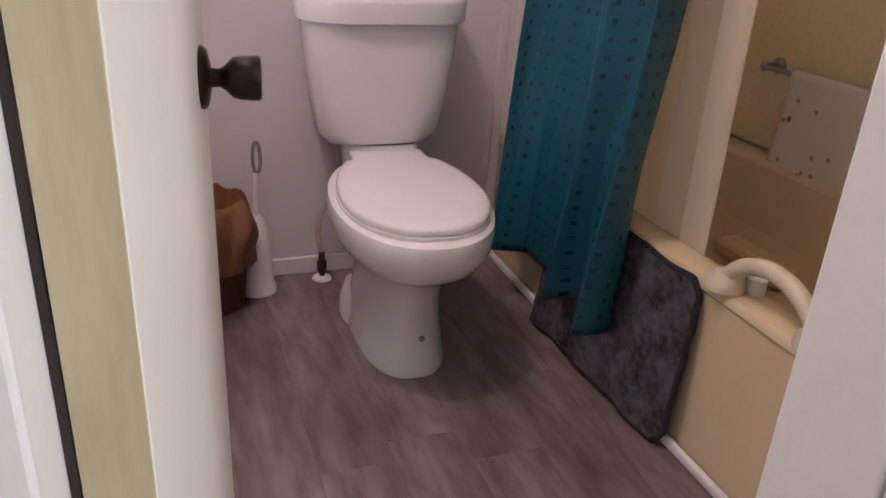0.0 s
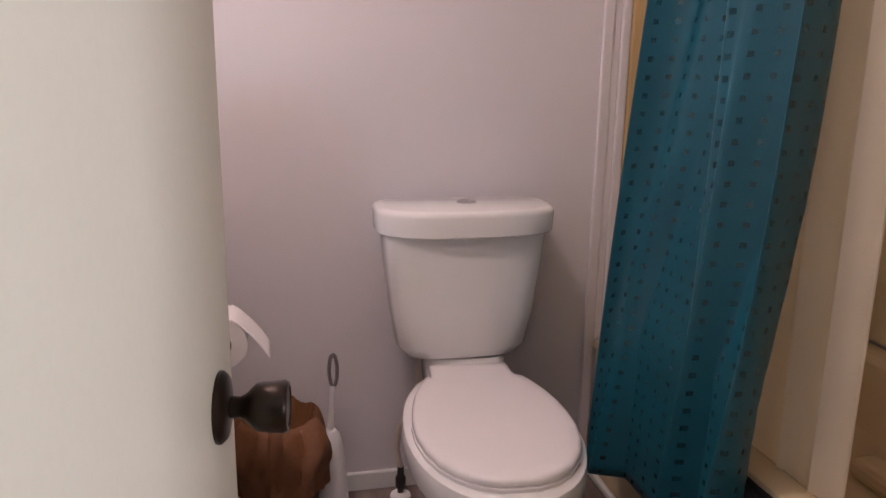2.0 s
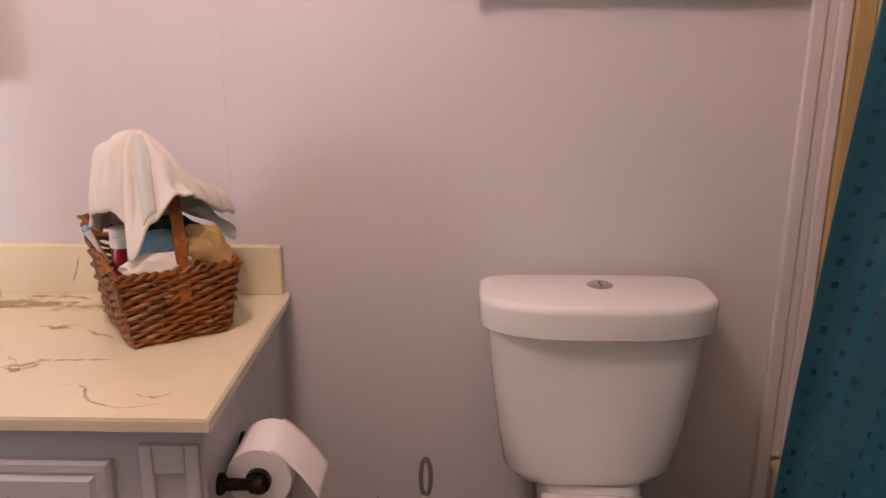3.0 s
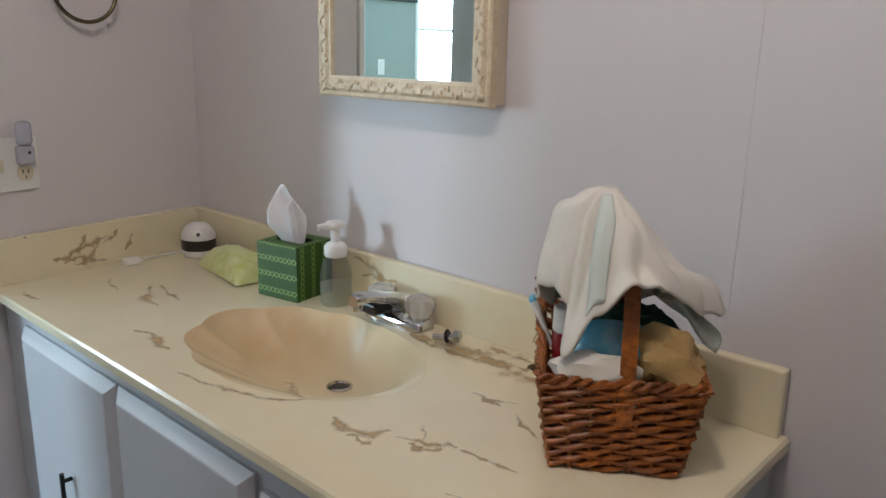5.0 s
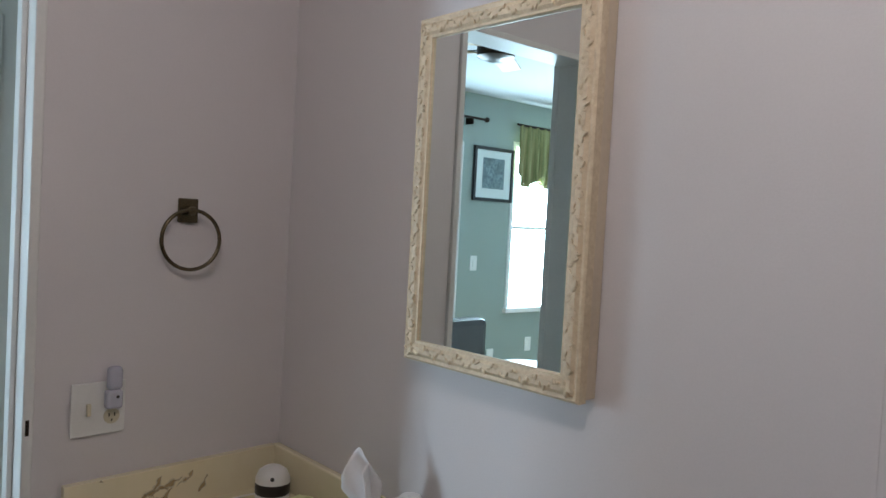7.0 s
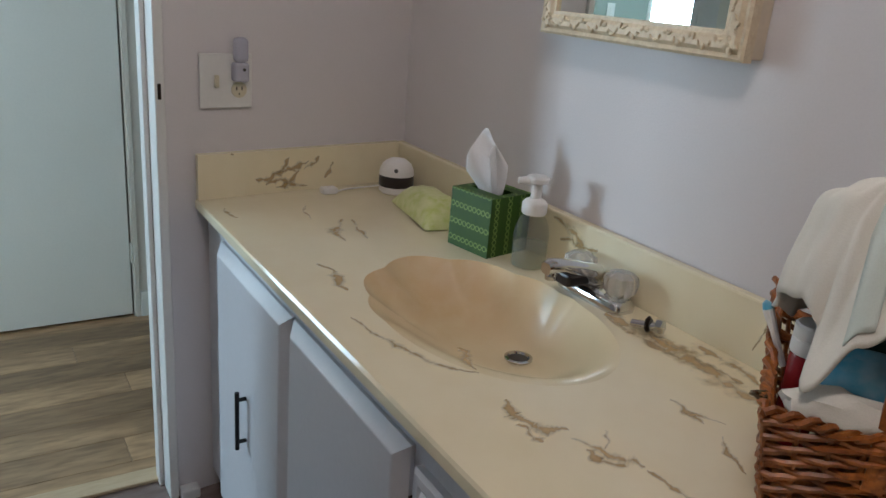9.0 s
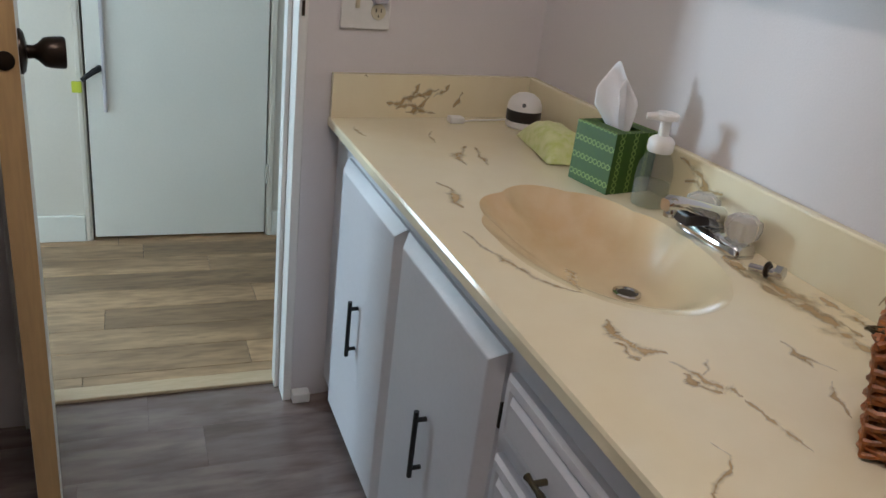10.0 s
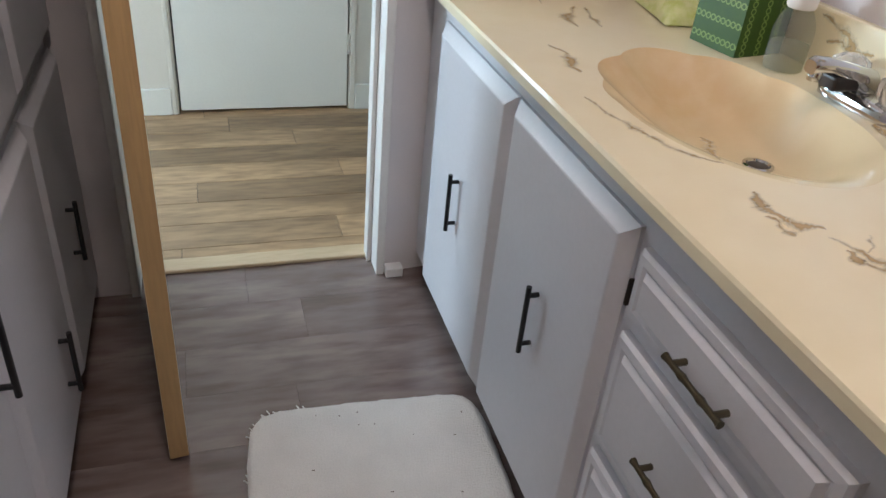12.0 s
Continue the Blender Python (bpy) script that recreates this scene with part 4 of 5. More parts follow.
def wicker_basket():
    b = thing("wicker_basket", (-0.162, -0.19, CT), "honey brown wicker basket filled with toiletries", "basket")
    yaw = radians(34)
    C = Vector((-0.162, -0.190, CT))
    ex, ey = Vector((math.cos(yaw), math.sin(yaw), 0)), Vector((-math.sin(yaw), math.cos(yaw), 0))
    HGT = 0.128

    def side(s, z):
        """A point of the basket's wall: s runs once round, z is the height."""
        f = z / HGT
        w, d = 0.079 * (1 + 0.27 * f), 0.083 * (1 + 0.16 * f)
        q = (s % 1.0) * 4
        i, r = int(q), q - int(q)
        c = [(-1, -1), (1, -1), (1, 1), (-1, 1)]
        p0, p1 = c[i % 4], c[(i + 1) % 4]
        x, y = p0[0] + (p1[0] - p0[0]) * r, p0[1] + (p1[1] - p0[1]) * r
        n = ((0, -1), (1, 0), (0, 1), (-1, 0))[i % 4]
        if y > 0:
            y *= 1 + 0.17 * (1 - x)
            z += 0.024 * f * (1 - x) * y
            x *= 1 + 0.06 * y * (1 - x) / 2
        return C + ex * (x * w) + ey * (y * d) + Vector((0, 0, z)), ex * n[0] + ey * n[1]

    stakes = 26
    rnd = random.Random(11)
    rows = 21
    for j in range(rows):
        z0 = 0.005 + (HGT - 0.012) * j / (rows - 1)
        pts, rad = [], []
        for i in range(stakes * 3):
            s = i / (stakes * 3)
            p, n = side(s, z0)
            off = 0.0042 * math.cos(math.pi * (i / 4.5 + j * 0.62))
            pts.append(p + n * off + Vector((0, 0, 0.0034 * math.sin(math.pi * (i / 4.5 + j * 0.62)) + 0.0012 * rnd.uniform(-1, 1))))
        pts.append(pts[0])
        part("strand", tube(bmesh.new(), pts, 0.0034 + 0.0007 * rnd.random(), 6), M_WICKER, b, "", True)
    for i in range(stakes):
        a, _ = side(i / stakes, 0.002)
        c, _ = side(i / stakes, HGT - 0.004)
        part("stake", tube(bmesh.new(), [a, c], 0.0030, 6), M_WICKER, b, "", True)
    for j in range(2):
        pts = []
        for i in range(97):
            p, n = side(i / 96, HGT - 0.004)
            a = i / 96 * 2 * math.pi * 22 + j * math.pi
            pts.append(p + n * 0.005 * math.cos(a) + Vector((0, 0, 0.005 * math.sin(a))))
        part("rim_braid", tube(bmesh.new(), pts, 0.0040, 6), M_WICKER, b, "", True)
    bm = bmesh.new()
    loft(bm, [[side(q, z)[0] + (C + Vector((0, 0, z)) - side(q, z)[0]) * 0.05 for q in (0, 0.25, 0.5, 0.75)] for z in (0.002, 0.006)])
    part("bottom", bm, M_WICKER, b)
    # arched wooden handle across the middle
    pts = []
    for i in range(21):
        a = math.pi * i / 20
        x = -math.cos(a) * 0.092
        pts.append(C + ey * x * 1.03 + Vector((0, 0, 0.070 + 0.222 * math.sin(a) ** 0.75)) + ex * 0.006)
    bm = bmesh.new()
    rings = []
    for i, p in enumerate(pts):
        d = (pts[min(i + 1, 20)] - pts[max(i - 1, 0)]).normalized()
        n = d.cross(ex).normalized()
        rings.append([p + ex * 0.0095 + n * 0.003, p + ex * 0.0095 - n * 0.003, p - ex * 0.0095 - n * 0.003, p - ex * 0.0095 + n * 0.003])
    loft(bm, rings)
    part("handle", bm, M_WICKER, b, "arched flat wicker handle")
    p, n = side(0.97, HGT)
    kb = part("wire_knob", tube(bmesh.new(), [p + n * 0.006 + Vector((0.008 * math.cos(i * 1.1), 0.008 * math.sin(i * 1.1), 0.002 * math.sin(i * 2.0))) for i in range(14)], 0.002, 6), M_BRASS, b, "twisted metal wire", True)
    return C, ex, ey


C, EX, EY = wicker_basket()


def local(x, y, z):
    return C + EX * x + EY * y + Vector((0, 0, z))


def draped_towel():
    t = thing("hand_towel", tuple(local(-0.02, 0.02, 0.13)), "white terry towel with pale green stripe draped over basket handle", "towel")

    # angle, reach, hem height and roundness of the fall, once round the peak
    FALL = ((0, 0.148, 0.190, 0.95), (30, 0.120, 0.190, 1.1), (90, 0.088, 0.165, 2.0), (150, 0.086, 0.180, 2.6), (183, 0.076, 0.216, 2.8), (214, 0.068, 0.228, 2.6), (233, 0.070, 0.214, 2.0), (245, 0.100, 0.150, 1.6), (264, 0.092, 0.206, 1.6), (286, 0.100, 0.247, 1.4), (312, 0.104, 0.246, 1.25), (328, 0.108, 0.222, 1.1), (342, 0.126, 0.205, 1.0), (360, 0.148, 0.190, 0.95))

    def spot(a, q, lift=0.0):
        d = math.degrees(a) % 360
        for lo, hi in zip(FALL, FALL[1:]):
            if lo[0] <= d <= hi[0]:
                k = (d - lo[0]) / (hi[0] - lo[0])
                k = k * k * (3 - 2 * k)
                reach, low, bend = (lo[i] * (1 - k) + hi[i] * k for i in (1, 2, 3))
                break
        n = noise.noise((math.cos(a) * 2.1 + 3, math.sin(a) * 2.1, q * 3.0))
        m = noise.noise((math.cos(a) * 5 + 7, math.sin(a) * 5, q * 4.5))
        crease = math.exp(-((d - 252) / 7) ** 2) * math.sin(math.pi * min(1, q * 1.05))
        r = 0.008 + reach * q ** (0.98 - 0.16 * (bend - 0.95)) * (1 + (0.13 * n + 0.07 * m) * q - 0.16 * crease) + lift
        z = 0.346 - (0.346 - low) * (0.22 * q + 0.78 * q ** bend) + (0.016 * n + 0.008 * m) * q + lift
        return local(-0.026 + r * math.cos(a), 0.004 + r * math.sin(a), z)

    def f(u, v):
        return spot(2 * math.pi * u, v)

    thicken(part("cloth", sheet(f, 180, 36), M_CLOTH, t, "", True), 0.004)

    def g(u, v):
        q = 0.10 + 0.84 * v
        a = radians(263) + (u - 0.5) * min(0.5, 0.019 / (0.095 * q))
        return spot(a, q, 0.0030)

    thicken(part("stripe", sheet(g, 6, 24), M_STRIPE, t, "pale green woven stripe", True), 0.002)


def crumple(at, rx, ry, rz, seed, amount=0.25, squash=1.0):
    bm = bmesh.new()
    bmesh.ops.create_icosphere(bm, subdivisions=3, radius=1)
    for v in bm.verts:
        n = noise.noise(v.co * 2.2 + Vector((seed, 0, 0))) + 0.5 * noise.noise(v.co * 5 + Vector((0, seed, 0)))
        v.co = v.co * (1 + amount * n)
        v.co = Vector(at) + EX * v.co.x * rx + EY * v.co.y * ry + Vector((0, 0, v.co.z * rz))
    return bm


def basket_contents():
    c = local(-0.066, 0.002, -0.010)
    bt = thing("pill_bottle", (c.x, c.y, CT - 0.006), "dark red bottle with white screw cap", "bottle")
    part("bottle", lathe(bmesh.new(), [(0.017, 0.050), (0.0195, 0.060), (0.0195, 0.160), (0.018, 0.164)], c), M_RED, bt, "", True)
    part("cap", lathe(bmesh.new(), [(0.0195, 0.164), (0.0205, 0.166), (0.0205, 0.180), (0.019, 0.181), (0.0202, 0.183), (0.0202, 0.195), (0.018, 0.197), (0.001, 0.197)], c), M_PLAST, bt, "white ribbed cap", True)
    a, e = local(-0.086, 0.030, 0.12), local(-0.114, 0.036, 0.180)
    tb = thing("toothbrush", tuple(a), "white toothbrush with blue tip", "toothbrush")
    part("brush_handle", tube(bmesh.new(), [a, a.lerp(e, 0.6), e], [0.0035, 0.0042, 0.0065], 8), M_PLAST, tb, "", True)
    part("tip", lathe(bmesh.new(), [(0.006, 0), (0.0045, 0.007), (0.001, 0.010)], e, e - a), M_BLUE, tb, "blue tip", True)
    tagged(part("blue_pouch", crumple(local(-0.008, -0.034, 0.146), 0.056, 0.036, 0.036, 3, 0.2), M_BLUE, None, "", True), "blue and white plastic pouch in the basket", "pouch")
    tagged(part("rolled_cloth", crumple(local(-0.032, -0.078, 0.134), 0.054, 0.020, 0.022, 7, 0.28), M_CLOTH, None, "", True), "white rolled washcloth in the basket", "cloth")
    tagged(part("bath_sponge", crumple(local(0.050, -0.040, 0.136), 0.052, 0.040, 0.046, 9, 0.42), M_YELLOW, None, "", True), "tan bath sponge in the basket", "sponge")
    tagged(part("dark_cloth", crumple(local(0.030, 0.030, 0.128), 0.062, 0.040, 0.062, 13, 0.3), M_TEALG, None, "", True), "dark green cloth bundle in the basket", "cloth")

    def net(u, v):
        a = (u - 0.5) * 2
        return local(0.058 + 0.062 * v + 0.010 * math.sin(a * 6), 0.030 + a * 0.040, 0.215 - 0.050 * v - 0.015 * a * a + 0.010 * math.sin(a * 5 + v * 4))

    o = tagged(part("mesh_puff", sheet(net, 18, 12), M_STRIPE, None, "", True), "pale green mesh cloth hanging over basket rim", "cloth")
    thicken(o, 0.003)


draped_towel()
basket_contents()

# ---- on the walls ----


def mirror_cabinet():
    m = thing("mirror_cabinet", (-0.76, 0, 1.17), "cream carved-frame mirror cabinet hung on lavender wall", "mirror")
    x0, x1, z0, z1, d, w = -0.958, -0.512, 1.168, 1.835, -0.048, 0.042
    part("body", boxes((x0 + 0.006, x1 - 0.002, d + 0.020, -0.001, z0 + 0.004, z1 - 0.004, 0.003)), M_MIRS, m)
    bm = bmesh.new()

    def ring(inset, y):
        return [(x0 + inset, y, z0 + inset), (x1 - inset, y, z0 + inset), (x1 - inset, y, z1 - inset), (x0 + inset, y, z1 - inset)]

    loft(bm, [ring(0, d + 0.020), ring(0, d + 0.003), ring(0.004, d), ring(0.010, d + 0.002), ring(0.016, d - 0.003), ring(0.028, d - 0.003), ring(0.034, d + 0.001), ring(w - 0.003, d + 0.001), ring(w, d + 0.016)], cap=(False, False))
    fr = part("mirror_frame", bm, M_MIRF, m, "carved cream frame with worn gilding")
    rnd = random.Random(3)
    bm = bmesh.new()
    for side in range(4):
        length = (x1 - x0) if side % 2 == 0 else (z1 - z0)
        n = int(length / 0.0095)
        for i in range(n):
            t = 0.012 + (length - 0.024) * i / (n - 1)
            off = 0.022 + 0.0075 * math.sin(i * 1.25)
            if side == 0:
                p = (x0 + t, z0 + off)
            elif side == 1:
                p = (x1 - off, z0 + t)
            elif side == 2:
                p = (x0 + t, z1 - off)
            else:
                p = (x0 + off, z0 + t)
            s = Matrix.LocRotScale((p[0], d - 0.003, p[1]), Euler((0, rnd.uniform(0, 3), 0)), (0.0062 * rnd.uniform(0.7, 1.2), 0.0038, 0.0035 * rnd.uniform(0.7, 1.3)))
            bmesh.ops.create_icosphere(bm, subdivisions=1, radius=1, matrix=s)
    part("carving", bm, M_MIRF, fr, "", True)
    g = (x1 - x0) / 2 - w + 0.003
    t = Matrix.Translation(((x0 + x1) / 2, -0.0385, 0)) @ Matrix.Rotation(radians(0.65), 4, "Z")
    part("mirror_glass", bx(bmesh.new(), -g, g, -0.001, 0.001, z0 + w - 0.003, z1 - w + 0.003, 0, 1, t), M_MIRROR, m)


def switch_plate():
    yaw = math.atan2(WX1 - WX0, 0.60)
    t = Matrix.Translation((-1.4665, -0.472, 1.004)) @ Matrix.Rotation(-yaw, 4, "Z")
    s = thing("switch_plate", (-1.466, -0.472, 1.004), "white wall plate with toggle switch and round outlet", "switch plate")
    part("plate", bx(bmesh.new(), 0.0006, 0.006, -0.058, 0.058, -0.057, 0.057, 0.002, 2, t), M_TRIM, s)
    part("toggle", bx(bmesh.new(), 0.006, 0.014, -0.027, -0.018, -0.013, 0.013, 0.002, 2, t), M_ALMOND, s, "almond toggle")
    o = part("outlet", lathe(bmesh.new(), [(0.017, 0), (0.017, 0.0025), (0.001, 0.0025)], t @ Vector((0.006, 0.028, -0.019)), t.to_3x3() @ Vector((1, 0, 0))), M_ALMOND, s, "almond outlet")
    for y, z, h in ((0.022, -0.016, 0.004), (0.034, -0.016, 0.004), (0.028, -0.028, 0.0025)):
        part("slot", bx(bmesh.new(), 0.0084, 0.0089, y - 0.0013, y + 0.0013, z - h, z + h, 0, 1, t), M_DARK, o)
    n = thing("night_light", tuple(t @ Vector((0.006, 0.025, 0.03))), "small clear plug-in night light in the outlet", "night light")
    part("base", bx(bmesh.new(), 0.0062, 0.030, 0.009, 0.043, 0.000, 0.040, 0.006, 3, t), M_NIGHT, n)
    part("shade", bx(bmesh.new(), 0.010, 0.034, 0.010, 0.041, 0.040, 0.092, 0.010, 3, t), M_NIGHT, n, "frosted shade")
    part("sensor", lathe(bmesh.new(), [(0.0035, 0), (0.0035, 0.001), (0.001, 0.001)], t @ Vector((0.030, 0.030, 0.026)), t.to_3x3() @ Vector((1, 0, 0)), 10), M_DARK, n)


def towel_ring():
    r = thing("towel_ring", (-1.48, -0.29, 1.45), "antique brass towel ring on the wall, empty", "towel ring")
    x = WX0 + (WX1 - WX0) * (-0.29 + 0.6) / 0.6
    part("mount", boxes((x - 0.002, x + 0.010, -0.307, -0.261, 1.408, 1.464, 0.003)), M_BRASS, r)
    part("clip", boxes((x + 0.010, x + 0.034, -0.293, -0.275, 1.426, 1.446, 0.004)), M_BRASS, r)
    pts = [(x + 0.030, -0.284 + 0.068 * math.sin(a), 1.370 + 0.068 * math.cos(a)) for a in (2 * math.pi * i / 40 for i in range(41))]
    part("ring", tube(bmesh.new(), pts, 0.0045, 10), M_BRASS, r, "", True)


def paper_holder():
    h = thing("paper_holder", (0.004, -0.40, 0.58), "dark bronze toilet paper holder on vanity side", "paper holder")
    for y in (-0.342, -0.468):
        part("arm", lathe(bmesh.new(), [(0.017, 0.0), (0.017, 0.006), (0.010, 0.012), (0.009, 0.044), (0.014, 0.050), (0.014, 0.066), (0.001, 0.068)], (-0.004, y, 0.604), (1, 0, 0), 18), M_BRONZE, h, "", True)
    part("roller", lathe(bmesh.new(), [(0.0198, 0), (0.0198, 0.12)], (0.052, -0.465, 0.604), (0, 1, 0), 18), M_BRONZE, h, "", True)
    p = thing("paper_roll", (0.052, -0.40, 0.54), "white toilet paper roll with loose end", "toilet paper")
    part("roll", lathe(bmesh.new(), [(0.020, 0.0), (0.049, 0.0), (0.050, 0.002), (0.050, 0.098), (0.049, 0.1), (0.020, 0.1)], (0.052, -0.454, 0.604), (0, 1, 0), 40), M_PAPER, p, "", True)

    def f(u, v):
        a = radians(70) - v * radians(58)
        if v < 0.55:
            return (0.052 + 0.0515 * math.cos(a), -0.454 + 0.1 * u, 0.604 + 0.0515 * math.sin(a))
        a0 = radians(70) - 0.55 * radians(58)
        s = (v - 0.55) / 0.45
        return (0.052 + 0.0515 * math.cos(a0) + 0.050 * s, -0.454 + 0.1 * u, 0.604 + 0.0515 * math.sin(a0) - 0.045 * s - 0.02 * s * s)

    thicken(part("loose_end", sheet(f, 8, 24), M_PAPER, p, "", True), 0.0012)


def wall_shelf():
    s = thing("wall_shelf", (0.65, -0.03, 1.344), "cream painted wall rail with dark brass end above toilet", "shelf")
    part("board", boxes((0.385, 0.93, -0.055, -0.001, 1.352, 1.376, 0.004)), M_DOOR, s)
    part("bead", boxes((0.375, 0.935, -0.060, -0.001, 1.377, 1.391, 0.003)), M_BRASS, s)
    part("end_cap", boxes((0.366, 0.386, -0.058, -0.002, 1.344, 1.378, 0.005)), M_BRONZE, s, "dark bronze end")


mirror_cabinet()
switch_plate()
towel_ring()
paper_holder()
wall_shelf()

# ---- toilet corner ----


def toilet():
    t = thing("toilet", (0.60, -0.40, 0), "white two-piece porcelain toilet, seat lid closed", "toilet")
    tx = 0.605
    bm = bmesh.new()
    loft(bm, [oval(tx - 0.004, -0.127, z, rx, ry, 44, pw) for z, rx, ry, pw in ((0.436, 0.115, 0.060, 3), (0.443, 0.142, 0.076, 3.2), (0.468, 0.161, 0.085, 3.6), (0.55, 0.174, 0.090, 4.2), (0.66, 0.188, 0.093, 4.6), (0.752, 0.197, 0.094, 4.8))])
    part("tank", bm, M_PORC, t, "", True)

    def lid_ring(z, grow):
        pts = []
        for i in range(56):
            a = 2 * math.pi * i / 56
            c, s = math.cos(a), math.sin(a)
            p = 6.0 if s > 0 else 2.9
            x = math.copysign(abs(c) ** (2 / p), c) * (0.213 + grow)
            y = math.copysign(abs(s) ** (2 / p), s) * ((0.088 if s > 0 else 0.116) + grow)
            pts.append((tx + x, -0.128 + y, z))
        return pts

    bm = bmesh.new()
    loft(bm, [lid_ring(0.745, -0.012), lid_ring(0.746, -0.002), lid_ring(0.749, 0.001), lid_ring(0.793, 0.003), lid_ring(0.801, 0.001), lid_ring(0.8055, -0.005), lid_ring(0.8075, -0.014)])
    ld = part("tank_lid", bm, M_PORC, t, "", True)
    bt = part("flush_button", lathe(bmesh.new(), [(0.024, 0), (0.024, 0.002), (0.021, 0.004), (0.001, 0.004)], (tx + 0.008, -0.118, 0.807)), M_CHROME, ld, "chrome dual flush button", True)
    part("button_split", boxes((tx + 0.0072, tx + 0.0088, -0.138, -0.098, 0.8105, 0.8116)), M_DARK, bt)
    bx_ = 0.606
    skew = Matrix.Translation((bx_, -0.16, 0)) @ Matrix.Rotation(radians(-4.0), 4, "Z") @ Matrix.Translation((-bx_, 0.16, 0))

    def turned(ring):
        return [skew @ Vector(p) for p in ring]

    bm = bmesh.new()
    loft(bm, [turned(oval(bx_, cy, z, rx, ry, 56, pw, fr)) for z, rx, ry, cy, pw, fr in (
        (0.000, 0.112, 0.238, -0.382, 2.6, 0.08), (0.012, 0.113, 0.239, -0.382, 2.6, 0.08), (0.06, 0.104, 0.226, -0.384, 2.5, 0.10), (0.13, 0.097, 0.212, -0.388, 2.4, 0.10), (0.20, 0.097, 0.212, -0.398, 2.3, 0.08),
        (0.245, 0.106, 0.225, -0.415, 2.25, 0.05), (0.280, 0.134, 0.256, -0.440, 2.2, 0.0), (0.312, 0.164, 0.290, -0.458, 2.15, -0.03), (0.345, 0.179, 0.304, -0.464, 2.15, -0.04), (0.385, 0.182, 0.307, -0.466, 2.15, -0.04), (0.398, 0.179, 0.303, -0.466, 2.15, -0.04), (0.403, 0.170, 0.292, -0.466, 2.15, -0.04))])
    part("bowl", bm, M_PORC, t, "", True)
    bm = bmesh.new()
    loft(bm, [turned(oval(bx_, -0.130, z, rx, ry, 40, 4)) for z, rx, ry in ((0.30, 0.085, 0.075), (0.36, 0.098, 0.085), (0.428, 0.100, 0.072), (0.4365, 0.095, 0.066))])
    part("tank_shelf", bm, M_PORC, t, "", True)
    for sgn in (-1, 1):
        bm = bmesh.new()
        loft(bm, [turned(oval(bx_ + sgn * 0.070, -0.275, z, rx, ry, 28, 2.2)) for z, rx, ry in ((0.0, 0.056, 0.105), (0.04, 0.053, 0.100), (0.075, 0.040, 0.082), (0.092, 0.010, 0.02))])
        part("foot", bm, M_PORC, t, "", True)

    HALF = ((-0.286, 0.116), (-0.32, 0.131), (-0.37, 0.147), (-0.43, 0.159), (-0.49, 0.165), (-0.55, 0.164), (-0.61, 0.153), (-0.66, 0.134), (-0.70, 0.106), (-0.727, 0.072), (-0.742, 0.035))

    def cover(z, g, neck=True):
        side = [(0.095, -0.206), (0.097, -0.266), (0.102, -0.281)] if neck else [(0.105, -0.281)]
        side += [(h, y) for y, h in HALF]
        pts = [(x, y) for x, y in side] + [(-x, y) for x, y in reversed(side)]
        return turned([(bx_ + x * g, -0.48 + (y + 0.48) * g, z) for x, y in pts])

    part("seat", loft(bmesh.new(), [cover(0.4035, 0.98, False), cover(0.404, 1.006, False), cover(0.4115, 1.008, False), cover(0.413, 0.99, False)]), M_SEAT, t, "", True)
    part("seat_lid", loft(bmesh.new(), [cover(0.4145, 0.975), cover(0.415, 0.998), cover(0.4235, 1.0), cover(0.4285, 0.985), cover(0.431, 0.95), cover(0.4325, 0.85)]), M_SEAT, t, "", True)
    part("badge", lathe(bmesh.new(), [(0.008, 0), (0.008, 0.001), (0.001, 0.001)], (bx_ - 0.018, -0.6065, 0.098), (0, -1, 0.08), 16), M_GREYP, t, "small grey maker's mark")
    bm = tube(bmesh.new(), [(0.502, -0.115, 0.452), (0.500, -0.110, 0.40), (0.504, -0.105, 0.34), (0.486, -0.090, 0.27), (0.459, -0.070, 0.20), (0.454, -0.060, 0.14), (0.466, -0.058, 0.085)], 0.0082, 10)
    w = thing("water_supply", (0.466, -0.058, 0), "grey braided toilet supply hose with floor valve", "supply hose")
    part("hose", bm, M_HOSE, w, "", True)
    part("nut", lathe(bmesh.new(), [(0.013, 0), (0.013, 0.022)], (0.502, -0.115, 0.432), (0, 0, 1), 8), M_DARK, w)
    part("valve", lathe(bmesh.new(), [(0.008, 0.004), (0.009, 0.02), (0.014, 0.03), (0.014, 0.055), (0.009, 0.065), (0.009, 0.088)], (0.466, -0.058, 0), (0, 0, 1), 12), M_DARK, w, "dark shut-off valve", True)
    part("escutcheon", lathe(bmesh.new(), [(0.028, 0.0006), (0.026, 0.006), (0.012, 0.012), (0.001, 0.012)], (0.466, -0.058, 0)), M_PLAST, w, "white floor plate", True)


